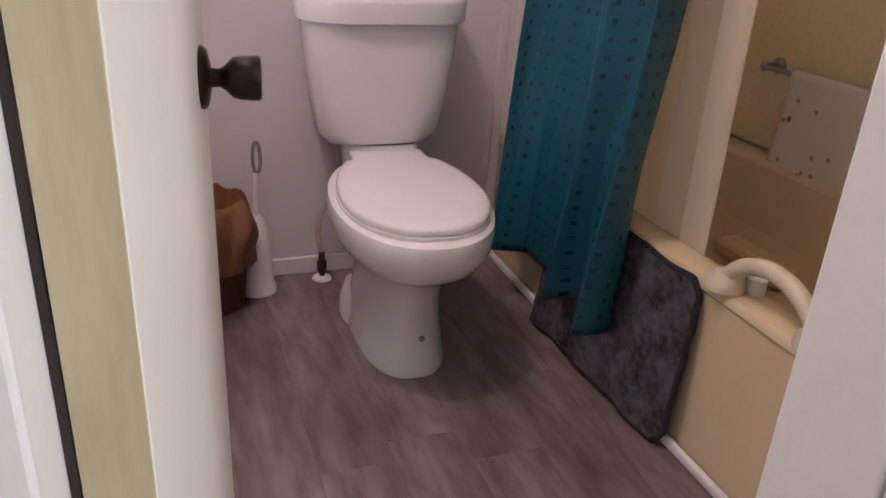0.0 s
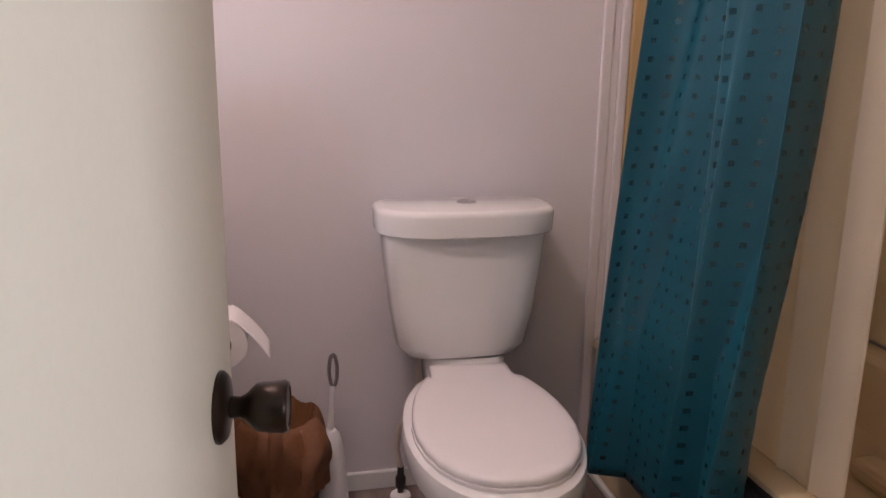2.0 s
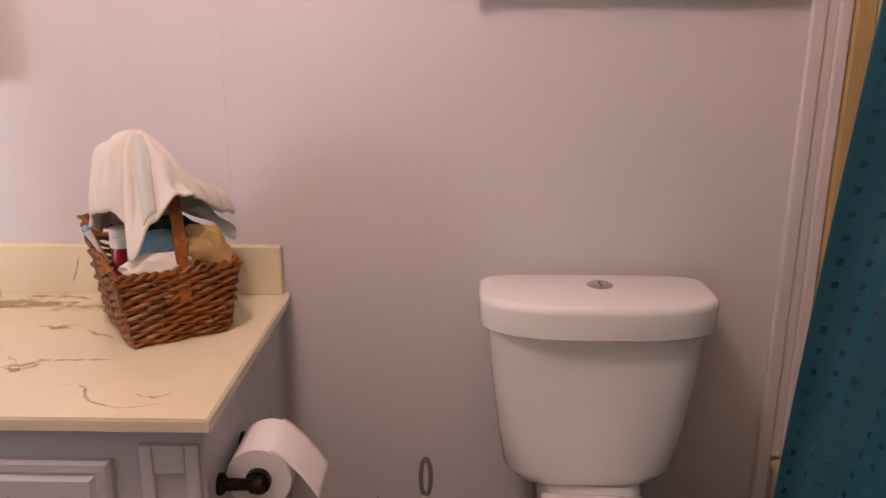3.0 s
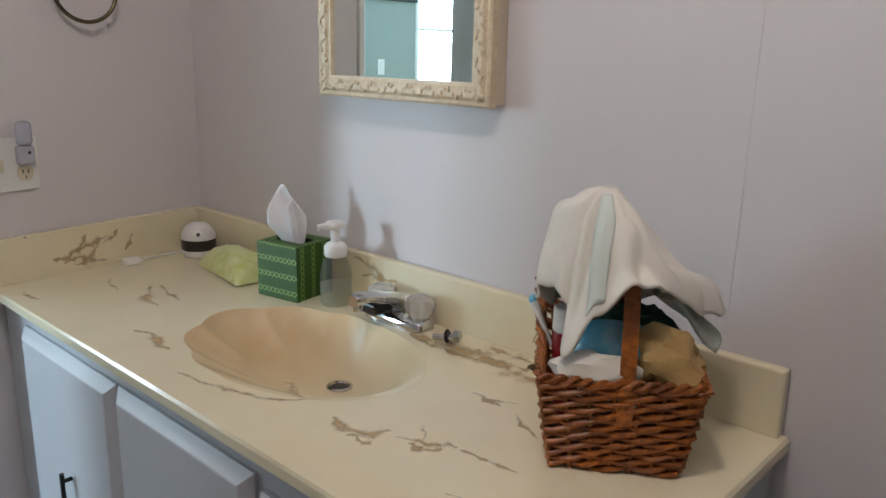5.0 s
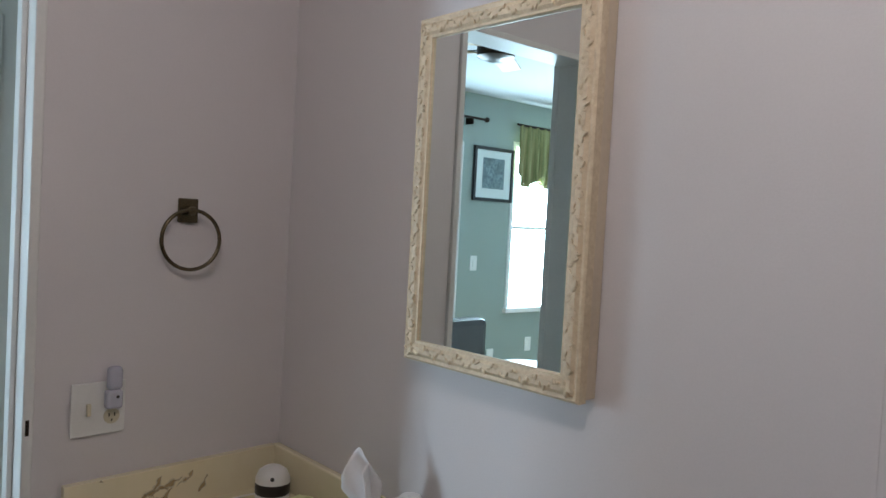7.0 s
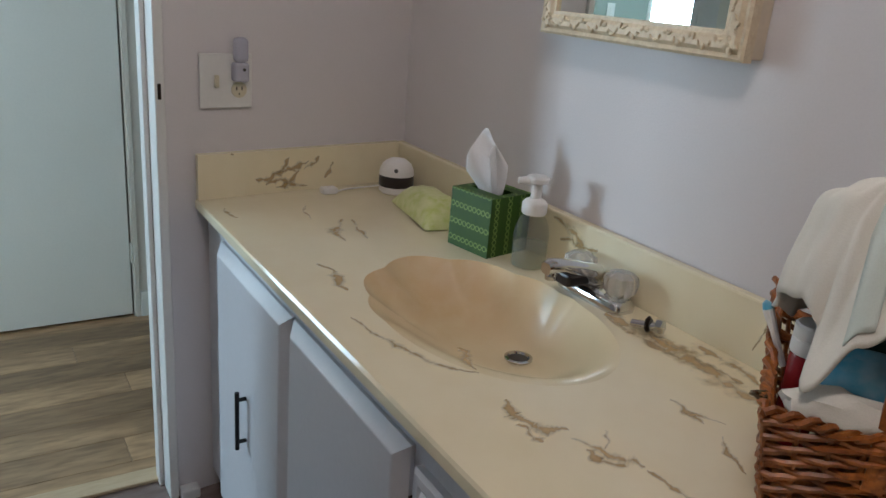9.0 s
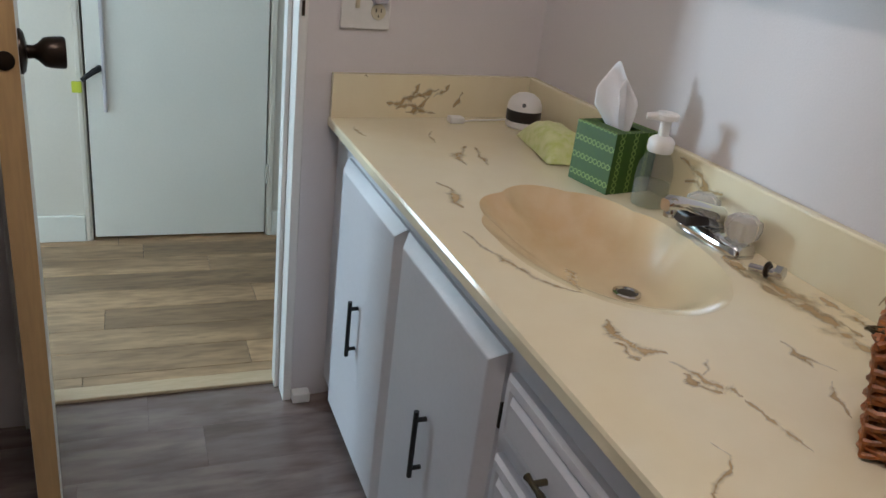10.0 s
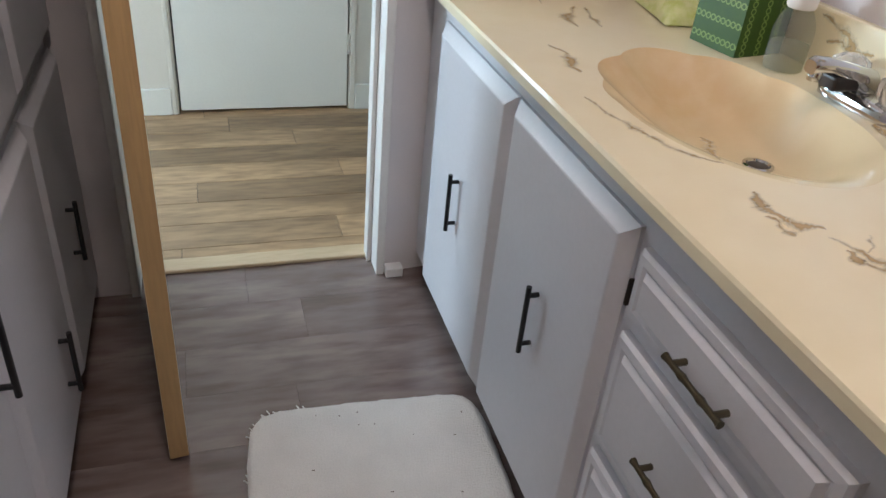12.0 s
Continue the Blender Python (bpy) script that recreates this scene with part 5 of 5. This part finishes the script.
def brush_set():
    b = thing("toilet_brush", (0.280, -0.092, 0), "white toilet brush in tall tapered holder", "toilet brush")
    at = (0.280, -0.092, 0)
    part("holder", lathe(bmesh.new(), [(0.050, 0.0006), (0.051, 0.004), (0.050, 0.018), (0.044, 0.028), (0.040, 0.10), (0.034, 0.17), (0.024, 0.215), (0.014, 0.228), (0.001, 0.229)], at), M_PLAST, b, "", True)
    part("stem", tube(bmesh.new(), [(0.280, -0.092, 0.225), (0.284, -0.090, 0.30), (0.288, -0.088, 0.345)], [0.008, 0.006, 0.007], 8), M_PLAST, b, "", True)
    loop = [(0.290 + 0.010 * math.sin(a), -0.088, 0.385 - 0.042 * math.cos(a)) for a in (2 * math.pi * i / 20 for i in range(21))]
    part("hook", tube(bmesh.new(), loop, 0.0048, 8), M_GREYP, b, "grey hanging loop", True)


def waste_basket():
    w = thing("waste_basket", (0.152, -0.135, 0), "dark woven waste basket with brown plastic liner", "waste basket")
    cx, cy = 0.152, -0.135
    bm = bmesh.new()
    k = 60
    rings = []
    for j in range(26):
        z = 0.0008 + 0.235 * j / 25
        r = 0.083 + 0.026 * j / 25
        rings.append([(cx + math.cos(2 * math.pi * i / k) * (r + 0.0025 * math.cos(math.pi * (i // 2 + j))), cy + math.sin(2 * math.pi * i / k) * (r + 0.0025 * math.cos(math.pi * (i // 2 + j))), z) for i in range(k)])
    loft(bm, rings, cap=(True, False))
    part("bin", bm, M_DARKWICK, w, "", True)
    rings = []
    for q in range(22):
        f = q / 21
        ring = []
        for i in range(72):
            a = 2 * math.pi * i / 72
            if f < 0.4:
                r, z = 0.112 + 0.015 * f, 0.125 + 0.28 * f
            elif f < 0.62:
                g = (f - 0.4) / 0.22
                r, z = 0.118 - 0.036 * g, 0.237 + 0.062 * math.sin(g * math.pi * 0.5)
            else:
                g = (f - 0.62) / 0.38
                r, z = 0.082 - 0.030 * g, 0.299 - 0.15 * g
            n = noise.noise((math.cos(a) * 2.6, math.sin(a) * 2.6, f * 4.0)) + 0.6 * noise.noise((math.cos(a) * 6, math.sin(a) * 6, f * 6.0))
            r = r * (1.03 + 0.16 * n + 0.06 * noise.noise((math.cos(a) * 9, math.sin(a) * 9, f * 5.0)))
            ring.append((cx + math.cos(a) * r, cy + math.sin(a) * r, z + 0.012 * n))
        rings.append(ring)
    bm = loft(bmesh.new(), rings, cap=(False, False))
    part("liner", bm, M_BAG, w, "crumpled brown plastic liner", True)


toilet()
brush_set()
waste_basket()

# ---- bath ----


def bathtub():
    t = thing("bathtub", (1.38, -0.82, 0), "almond fibreglass bathtub with flat rim", "bathtub")
    x0, x1, y0, y1, Z = 1.018, 1.785, -1.645, -0.004, 0.392
    cx, cy = (x0 + x1) / 2, (y0 + y1) / 2
    k = 96

    def rect(z, g):
        pts = []
        for i in range(k):
            a = 2 * math.pi * i / k
            c, s = math.cos(a), math.sin(a)
            m = max(abs(c), abs(s))
            pts.append((cx + c / m * ((x1 - x0) / 2 - g), cy + s / m * ((y1 - y0) / 2 - g), z))
        return pts

    def inner(z, g, power=7):
        pts = []
        for i in range(k):
            a = 2 * math.pi * i / k
            c, s = math.cos(a), math.sin(a)
            m = max(abs(c), abs(s))
            c2, s2 = c / m, s / m
            q = (abs(c2) ** power + abs(s2) ** power) ** (1 / power)
            pts.append((cx + c2 / q * ((x1 - x0) / 2 - g), cy + s2 / q * ((y1 - y0) / 2 - g), z))
        return pts

    part("apron", loft(bmesh.new(), [rect(0.0, 0.010), rect(Z - 0.030, 0.006), rect(Z - 0.026, 0.004)], cap=(False, False)), M_TUB, t)
    part("rim", loft(bmesh.new(), [rect(Z - 0.026, 0.004), rect(Z - 0.022, 0.0), rect(Z - 0.009, 0.0), rect(Z - 0.002, 0.005), rect(Z, 0.015), inner(Z, 0.066), inner(Z - 0.005, 0.076), inner(Z - 0.018, 0.084)], cap=(False, False)), M_TUB, t, "flat almond rim", True)
    part("basin", loft(bmesh.new(), [inner(Z - 0.018, 0.084), inner(0.20, 0.105), inner(0.11, 0.13, 5), inner(0.085, 0.18, 4)], cap=(False, True)), M_TUB, t)


bathtub()
for k, row in enumerate([(1.101, 1.785, -0.016, -0.001, 0.393, 2.1, 0.003), (1.785, 1.799, -1.649, -0.001, 0.393, 2.1, 0.003), (1.046, 1.785, -1.6495, -1.634, 0.393, 2.1, 0.003)]):
    wall("shower_surround_%d" % (k + 1), [row], M_SURR)


def shower_curtain():
    rod = thing("shower_rod", (1.0, -0.8, 1.93), "chrome shower rod between the walls", "shower rod")
    part("rod", tube(bmesh.new(), [(1.0, -0.001, 1.93), (1.0, -1.649, 1.93)], 0.011, 12), M_CHROME, rod, "", True)
    c = thing("shower_curtain", (0.97, -0.4, 0.15), "teal shower curtain with rows of shiny square sequins", "shower curtain")

    def f(u, v):
        """u runs from the wall outwards, v from the rod down to the hem."""
        s = v ** 1.15
        ph = 2 * math.pi * (2.9 * u + 0.22 * math.sin(5.2 * u + 0.6) + 0.12 * math.sin(2.5 * v + 4 * u))
        deep = 0.62 + 0.38 * math.sin(7.3 * u + 1.1)
        amp = (0.030 + 0.030 * deep) * (0.8 + 0.35 * s)
        x = 1.0 - 0.058 * s + amp * math.sin(ph) + 0.012 * math.sin(ph * 2.1 + v * 5) + 0.008 * math.sin(44 * u + 3 * v + 2 * math.sin(2 * v))
        x = min(x, 1.075 - 0.112 * min(1.0, v / 0.78) ** 2)
        y = (-0.335 + 0.165 * s) * (1 - u) + (-0.850 + 0.035 * s) * u + 0.030 * math.cos(ph) * (0.6 + 0.5 * s)
        hem = 0.150 + 0.035 * u + 0.006 * math.sin(ph + 1) + 0.10 * max(0.0, 0.12 - u) / 0.12
        return (x, y, 1.925 - (1.925 - hem) * v)

    thicken(part("cloth", sheet(f, 220, 60), M_TEAL, c, "", True), 0.0015)
    for i in range(9):
        y = -0.32 - 0.52 * i / 8
        pts = [(1.0 + 0.016 * math.sin(a), y, 1.925 + 0.018 * math.cos(a)) for a in (2 * math.pi * j / 14 for j in range(15))]
        part("ring", tube(bmesh.new(), pts, 0.0018, 6), M_CHROME, c, "", True)
    l = thing("shower_liner", (1.10, -0.75, 0.4), "cream translucent vinyl shower liner inside tub", "shower liner")

    def g(u, v):
        ph = 2 * math.pi * (5.5 * u + 0.3 * math.sin(6 * u))
        x = 1.045 + 0.055 * v + 0.016 * math.sin(ph) * (0.6 + 0.4 * v)
        y = -0.34 - 0.575 * u + 0.05 * v * u + 0.010 * math.cos(ph)
        return (x, y, 1.915 - 1.60 * v)

    part("sheet", sheet(g, 90, 30), M_LINER, l, "", True)
    part("hem", tube(bmesh.new(), [g(i / 90, 1.0) for i in range(91)], 0.003, 6), M_LINER, l, "", True)
    part("side_seam", tube(bmesh.new(), [g(1.0, i / 30) for i in range(31)], 0.0025, 6), M_LINER, l, "", True)


def bath_mat_hung():
    m = thing("bath_mat", (1.0, -0.6, 0), "charcoal plush bath mat propped against the tub side", "bath mat")

    def f(u, v):
        y0, y1 = -0.44, -1.0
        y = y0 + (y1 - y0) * u
        cor = max(0.0, (u - 0.93) / 0.07)
        y += 0.028 * cor * max(0.0, (abs(v - 0.5) * 2 - 0.86) / 0.14)
        x = 1.004 - 0.012 * v - 0.028 * v * v * (1 - 0.6 * u) + 0.004 * math.sin(y * 30)
        z = 0.384 - 0.374 * v
        r = 0.005 * noise.noise((y * 16, v * 10, 0.0))
        return (x + r, y, max(z, 0.008))

    thicken(part("mat_body", sheet(f, 70, 50), M_FUZZ, m, "", True), 0.012)
    edge_line = [f(i / 60, 0.0) for i in range(61)] + [f(1.0, i / 50) for i in range(1, 51)] + [f(1 - i / 60, 1.0) for i in range(1, 61)] + [f(0.0, 1 - i / 50) for i in range(1, 51)]
    part("piping", tube(bmesh.new(), edge_line, 0.0072, 8), M_FUZZ_EDGE, m, "dark stitched edge", True)


def tub_grab_bar():
    g = thing("grab_bar", (1.03, -1.14, 0.392), "white curved plastic grab bar clamped on tub rim", "grab bar")
    pts, rad = [], []
    for i in range(25):
        a = i / 24
        y = -1.035 - 0.225 * a
        z = 0.405 + 0.070 * math.sin(math.pi * a) ** 0.55
        pts.append((1.030, y, z))
        rad.append(0.0165)
    part("bar", tube(bmesh.new(), pts, rad, 14), M_ALMOND, g, "", True)
    for y in (-1.035, -1.26):
        part("foot", lathe(bmesh.new(), [(0.036, 0.0006), (0.037, 0.006), (0.034, 0.022), (0.024, 0.034), (0.001, 0.036)], (1.032, y, 0.392)), M_ALMOND, g, "", True)


def tub_towel_bar():
    b = thing("towel_bar", (1.77, -0.5, 0.63), "grey metal towel bar on shower wall", "towel bar")
    for y in (-0.248, -0.80):
        part("bracket", lathe(bmesh.new(), [(0.024, 0.0), (0.024, 0.006), (0.012, 0.014), (0.011, 0.055), (0.015, 0.06), (0.001, 0.072)], (1.785, y, 0.640), (-1, 0, 0), 14), M_GREYP, b, "", True)
    part("rail", tube(bmesh.new(), [(1.727, -0.248, 0.640), (1.727, -0.80, 0.640)], 0.0075, 10), M_GREYP, b, "", True)
    t = thing("bath_towel", (1.727, -0.45, 0.64), "white dotted towel folded over the towel bar", "towel")

    def f(u, v):
        y = -0.365 - 0.33 * u + 0.006 * math.sin(v * 9)
        a = (v - 0.5) * 2
        if abs(a) < 0.06:
            an = a / 0.06 * math.pi / 2
            return (1.727 - 0.011 * math.sin(an), y, 0.640 + 0.011 * math.cos(an))
        s = (abs(a) - 0.06) / 0.94
        return (1.727 - math.copysign(0.011 + 0.004 * s, a), y, 0.640 - (0.37 if a > 0 else 0.31) * s + 0.006 * math.sin(u * 8))

    thicken(part("cloth", sheet(f, 20, 60), M_CLOTH, t, "", True), 0.007)
    rnd = random.Random(8)
    for i in range(22):
        y, z = -0.38 - 0.30 * rnd.random(), 0.60 - 0.31 * rnd.random()
        part("dot", lathe(bmesh.new(), [(0.007, 0), (0.007, 0.0012), (0.001, 0.0012)], (1.7095, y, z), (-1, 0, 0), 10), M_YELLOW, t)
    s = tagged(new("soap_ledge"), "almond moulded soap ledge on the tub wall", "ledge")
    part("ledge", boxes((1.60, 1.70, -0.62, -0.34, 0.10, 0.16, 0.02)), M_TUB, s)
    p = tagged(part("shampoo_cap", lathe(bmesh.new(), [(0.018, 0.0006), (0.018, 0.03), (0.012, 0.036), (0.001, 0.037)], (1.075, -1.065, 0.392)), M_STRIPE, None, "", True), "small mint green bottle cap on tub rim", "cap")


shower_curtain()
bath_mat_hung()
tub_grab_bar()
tub_towel_bar()

# ---- linen cabinet ----


def linen_cabinet():
    c = thing("linen_cabinet", (-0.75, -1.47, 0), "grey-white built-in linen cabinet with black handles", "cabinet")
    yf = -1.297
    part("body", boxes((-1.452, -0.06, -1.648, yf, 0.055, 2.1, 0.002)), M_CAB, c)
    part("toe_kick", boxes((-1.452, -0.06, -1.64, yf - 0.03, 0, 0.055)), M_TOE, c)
    for x0, x1, hx, hz in ((-1.445, -1.085, -1.222, 0.324), (-1.075, -0.690, -0.958, 0.222), (-0.680, -0.30, -0.642, 0.50)):
        d = part("door", slab_front(x0, x1, 0.06, 0.610, yf, 1), M_CAB, c)
        bar_handle((hx, yf + 0.022, hz), (0, 0, 1), (0, 1, 0), 0.128, M_BLACK, d, "black metal bar handle")
        part("upper_door", slab_front(x0, x1, 0.640, 2.05, yf, 1), M_CAB, c)


linen_cabinet()


def rug():
    r = thing("bath_rug", (-0.6, -0.76, 0), "white rounded bath rug on grey plank floor", "rug")
    bm = bmesh.new()
    t = Matrix.Translation((-0.585, -0.765, 0)) @ Matrix.Rotation(radians(-3), 4, "Z")

    def ring(z, g, wob=0.0):
        pts = []
        for i in range(120):
            a = 2 * math.pi * i / 120
            c, s = math.cos(a), math.sin(a)
            q = (abs(c) ** 9 + abs(s) ** 9) ** (1 / 9)
            hx, hy = 0.402 - g, 0.238 - g
            wb = 1 + wob * noise.noise((c * 40, s * 40, 0.3))
            pts.append(t @ Vector((c / q * hx * wb, s / q * hy * wb, z)))
        return pts

    loft(bm, [ring(0.0006, 0.002, 0.012), ring(0.006, 0.0, 0.012), ring(0.012, 0.006, 0.006), ring(0.0135, 0.016)])
    part("mat_body", bm, M_RUG, r, "", True)
    rnd = random.Random(2)
    for _ in range(12):
        a = rnd.uniform(3.6, 4.2)
        c, s = math.cos(a), math.sin(a)
        q = (abs(c) ** 9 + abs(s) ** 9) ** (1 / 9)
        p = t @ Vector((c / q * 0.402, s / q * 0.238, 0.005))
        e = t @ Vector((c / q * (0.402 + rnd.uniform(0.004, 0.014)), s / q * (0.238 + rnd.uniform(0.003, 0.010)), 0.003))
        part("thread", tube(bmesh.new(), [p, e], 0.0014, 5), M_RUG, r)
    for _ in range(26):
        p = t @ Vector((rnd.uniform(-0.38, 0.1), rnd.uniform(-0.21, 0.21), 0.0136))
        a = rnd.uniform(0, 3.1)
        e = p + Vector((math.cos(a), math.sin(a), 0)) * rnd.uniform(0.002, 0.006)
        part("lint", tube(bmesh.new(), [p, e], 0.0009, 5), M_DARKWICK, r)


rug()


def ceiling_light():
    c = thing("ceiling_light", (-0.03, -0.98, CEIL), "round flush ceiling light with frosted diffuser", "ceiling light")
    part("base", lathe(bmesh.new(), [(0.14, 0.0), (0.14, 0.018), (0.13, 0.02)], (-0.03, -0.98, CEIL - 0.0205)), M_TRIM, c, "", True)
    part("diffuser", lathe(bmesh.new(), [(0.03, 0.0), (0.09, 0.008), (0.12, 0.022), (0.13, 0.036)], (-0.03, -0.98, CEIL - 0.0565)), M_GLOW, c, "", True)


ceiling_light()

# ---- the room beyond ----


def picture():
    p = thing("framed_picture", (-4.09, -3.44, 1.840), "black framed grey print with pale mount on wall", "picture")
    part("picture_frame", boxes((-4.1, -4.075, -3.66, -3.635, 1.620, 2.045, 0.003), (-4.1, -4.075, -3.245, -3.22, 1.620, 2.045, 0.003), (-4.1, -4.075, -3.635, -3.245, 2.020, 2.045, 0.003), (-4.1, -4.075, -3.635, -3.245, 1.620, 1.645, 0.003)), M_FRAME, p)
    part("mount", boxes((-4.098, -4.088, -3.637, -3.243, 1.643, 2.022)), M_MATB, p)
    part("print", boxes((-4.0875, -4.085, -3.56, -3.32, 1.720, 1.960)), M_ART, p)


def valance():
    v = thing("valance", (-4.04, -4.15, 1.75), "green and gold striped scalloped valance over the window", "valance")

    def f(u, v2):
        y = -3.66 - 1.02 * u
        ph = u * 2 * math.pi * 11
        hem = 1.86 - 0.11 * abs(math.sin(u * math.pi * 4.5)) ** 0.7
        return (-4.03 + 0.022 * math.sin(ph) * (0.4 + v2), y, 2.25 - (2.25 - hem) * v2)

    thicken(part("cloth", sheet(f, 120, 12), M_VALANCE, v, "", True), 0.003)
    part("rod", tube(bmesh.new(), [(-4.03, -3.63, 2.25), (-4.03, -4.70, 2.25)], 0.010), M_BRONZE, v, "", True)
    c = thing("curtain_rod", (-4.04, -2.6, 2.24), "thin dark curtain rod above the sliding door", "curtain rod")
    part("rod", tube(bmesh.new(), [(-4.03, -3.27, 2.24), (-4.03, -2.1, 2.24)], 0.010), M_BRONZE, c, "", True)
    part("finial", lathe(bmesh.new(), [(0.008, 0), (0.02, 0.012), (0.02, 0.028), (0.001, 0.04)], (-4.03, -3.26, 2.24), (0, -1, 0)), M_BRONZE, c, "", True)
    part("bracket", boxes((-4.1, -4.02, -3.13, -3.12, 2.19, 2.24)), M_BRONZE, c)


def armchair():
    a = thing("armchair", (-3.0, -2.37, 0), "tan woven armchair with dark cushion", "chair")
    part("back", boxes((-3.25, -3.16, -2.44, -1.87, 0.42, 0.83, 0.03)), M_RATTAN, a)
    part("seat", boxes((-3.22, -2.70, -2.44, -1.87, 0.30, 0.43, 0.03)), M_RATTAN, a)
    part("cushion", boxes((-3.15, -3.03, -2.40, -1.92, 0.44, 0.875, 0.04)), M_DARK, a, "dark pillow")
    for x in (-3.20, -2.74):
        for y in (-2.41, -1.90):
            part("leg", boxes((x - 0.02, x + 0.02, y - 0.02, y + 0.02, 0.0006, 0.31, 0.004)), M_TAN, a)


def side_table():
    s = thing("side_table", (-3.15, -2.88, 0), "low dark round side table in the room", "table")
    part("tabletop", lathe(bmesh.new(), [(0.20, 0.0), (0.215, 0.008), (0.215, 0.022), (0.20, 0.03), (0.001, 0.03)], (-3.15, -2.88, 0.50)), M_DARK, s, "", True)
    for i in range(3):
        an = i * 2.1
        part("leg", tube(bmesh.new(), [(-3.15 + 0.15 * math.cos(an), -2.88 + 0.15 * math.sin(an), 0.502), (-3.15 + 0.18 * math.cos(an), -2.88 + 0.18 * math.sin(an), 0.001)], 0.012), M_DARK, s, "", True)


def ceiling_fan():
    f = thing("ceiling_fan", (-2.62, -1.92, 2.2), "ceiling fan with pale blades, at rest", "ceiling fan")
    part("motor", lathe(bmesh.new(), [(0.05, 0.0), (0.10, 0.02), (0.10, 0.07), (0.05, 0.10), (0.02, 0.11), (0.02, 0.155)], (-2.62, -1.92, CEIL - 0.156)), M_BRONZE, f, "", True)
    for i in range(5):
        an = 2 * math.pi * i / 5 + 0.35
        t = Matrix.Translation((-2.62, -1.92, CEIL - 0.10)) @ Matrix.Rotation(an, 4, "Z") @ Matrix.Rotation(radians(10), 4, "X")
        b = part("blade", bx(bmesh.new(), 0.14, 0.52, -0.055, 0.055, -0.004, 0.004, 0.003, 2, t), M_TAN, f)
        part("bracket", bx(bmesh.new(), 0.08, 0.18, -0.015, 0.015, 0.004, 0.010, 0.002, 2, t), M_BRONZE, b)


def wall_plates():
    for nm, y, z, lab, cat in (("light_switch", -3.28, 1.13, "white wall switch plate in the green room", "switch"), ("power_outlet", -3.97, 0.45, "white wall outlet plate under the window", "outlet"), ("power_outlet", -3.52, 0.38, "white wall outlet plate near the picture", "outlet")):
        tagged(part(nm, boxes((-4.10, -4.093, y - 0.036, y + 0.036, z - 0.058, z + 0.058, 0.002), (-4.093, -4.088, y - 0.012, y + 0.012, z - 0.03, z + 0.03, 0.001)), M_TRIM), lab, cat)


picture()
valance()
armchair()
side_table()
ceiling_fan()
wall_plates()

# ---- floor planks ----


def planks(x0, x1, y0, y1, width, length, material, seed, g=0.0003):
    rnd = random.Random(seed)
    x = x0
    while x < x1 - 0.01:
        w = min(width, x1 - x)
        y = y0 - rnd.random() * length
        while y < y1 - 0.005:
            a, b = max(y, y0), min(y + length, y1)
            if b - a > 0.02:
                bm = bmesh.new()
                loft(bm, [[(x + g + i, a + g + i, z), (x + w - g - i, a + g + i, z), (x + w - g - i, b - g - i, z), (x + g + i, b - g - i, z)] for z, i in ((-0.006, 0.0), (-0.001, 0.0), (0.0, g))], cap=(False, True))
                part("plank", bm, material, floor_base)
            y += length
        x += w


planks(-1.53, 1.01, -1.65, 0.0, 0.152, 0.92, M_BATHFLOOR, 4, 0.00012)
planks(-2.62, -1.585, -2.4, 0.3, 0.122, 0.9, M_HALLFLOOR, 9, 0.0007)
planks(-4.5, -2.62, -5.5, 0.3, 0.30, 1.22, M_HALLFLOOR, 21)
planks(-2.62, 1.8, -5.5, -2.4, 0.30, 1.22, M_HALLFLOOR, 23)
planks(-1.585, 1.8, -2.4, -1.65, 0.30, 1.22, M_HALLFLOOR, 25)
planks(-1.585, -1.53, -1.65, 0.0, 0.055, 1.22, M_HALLFLOOR, 26)
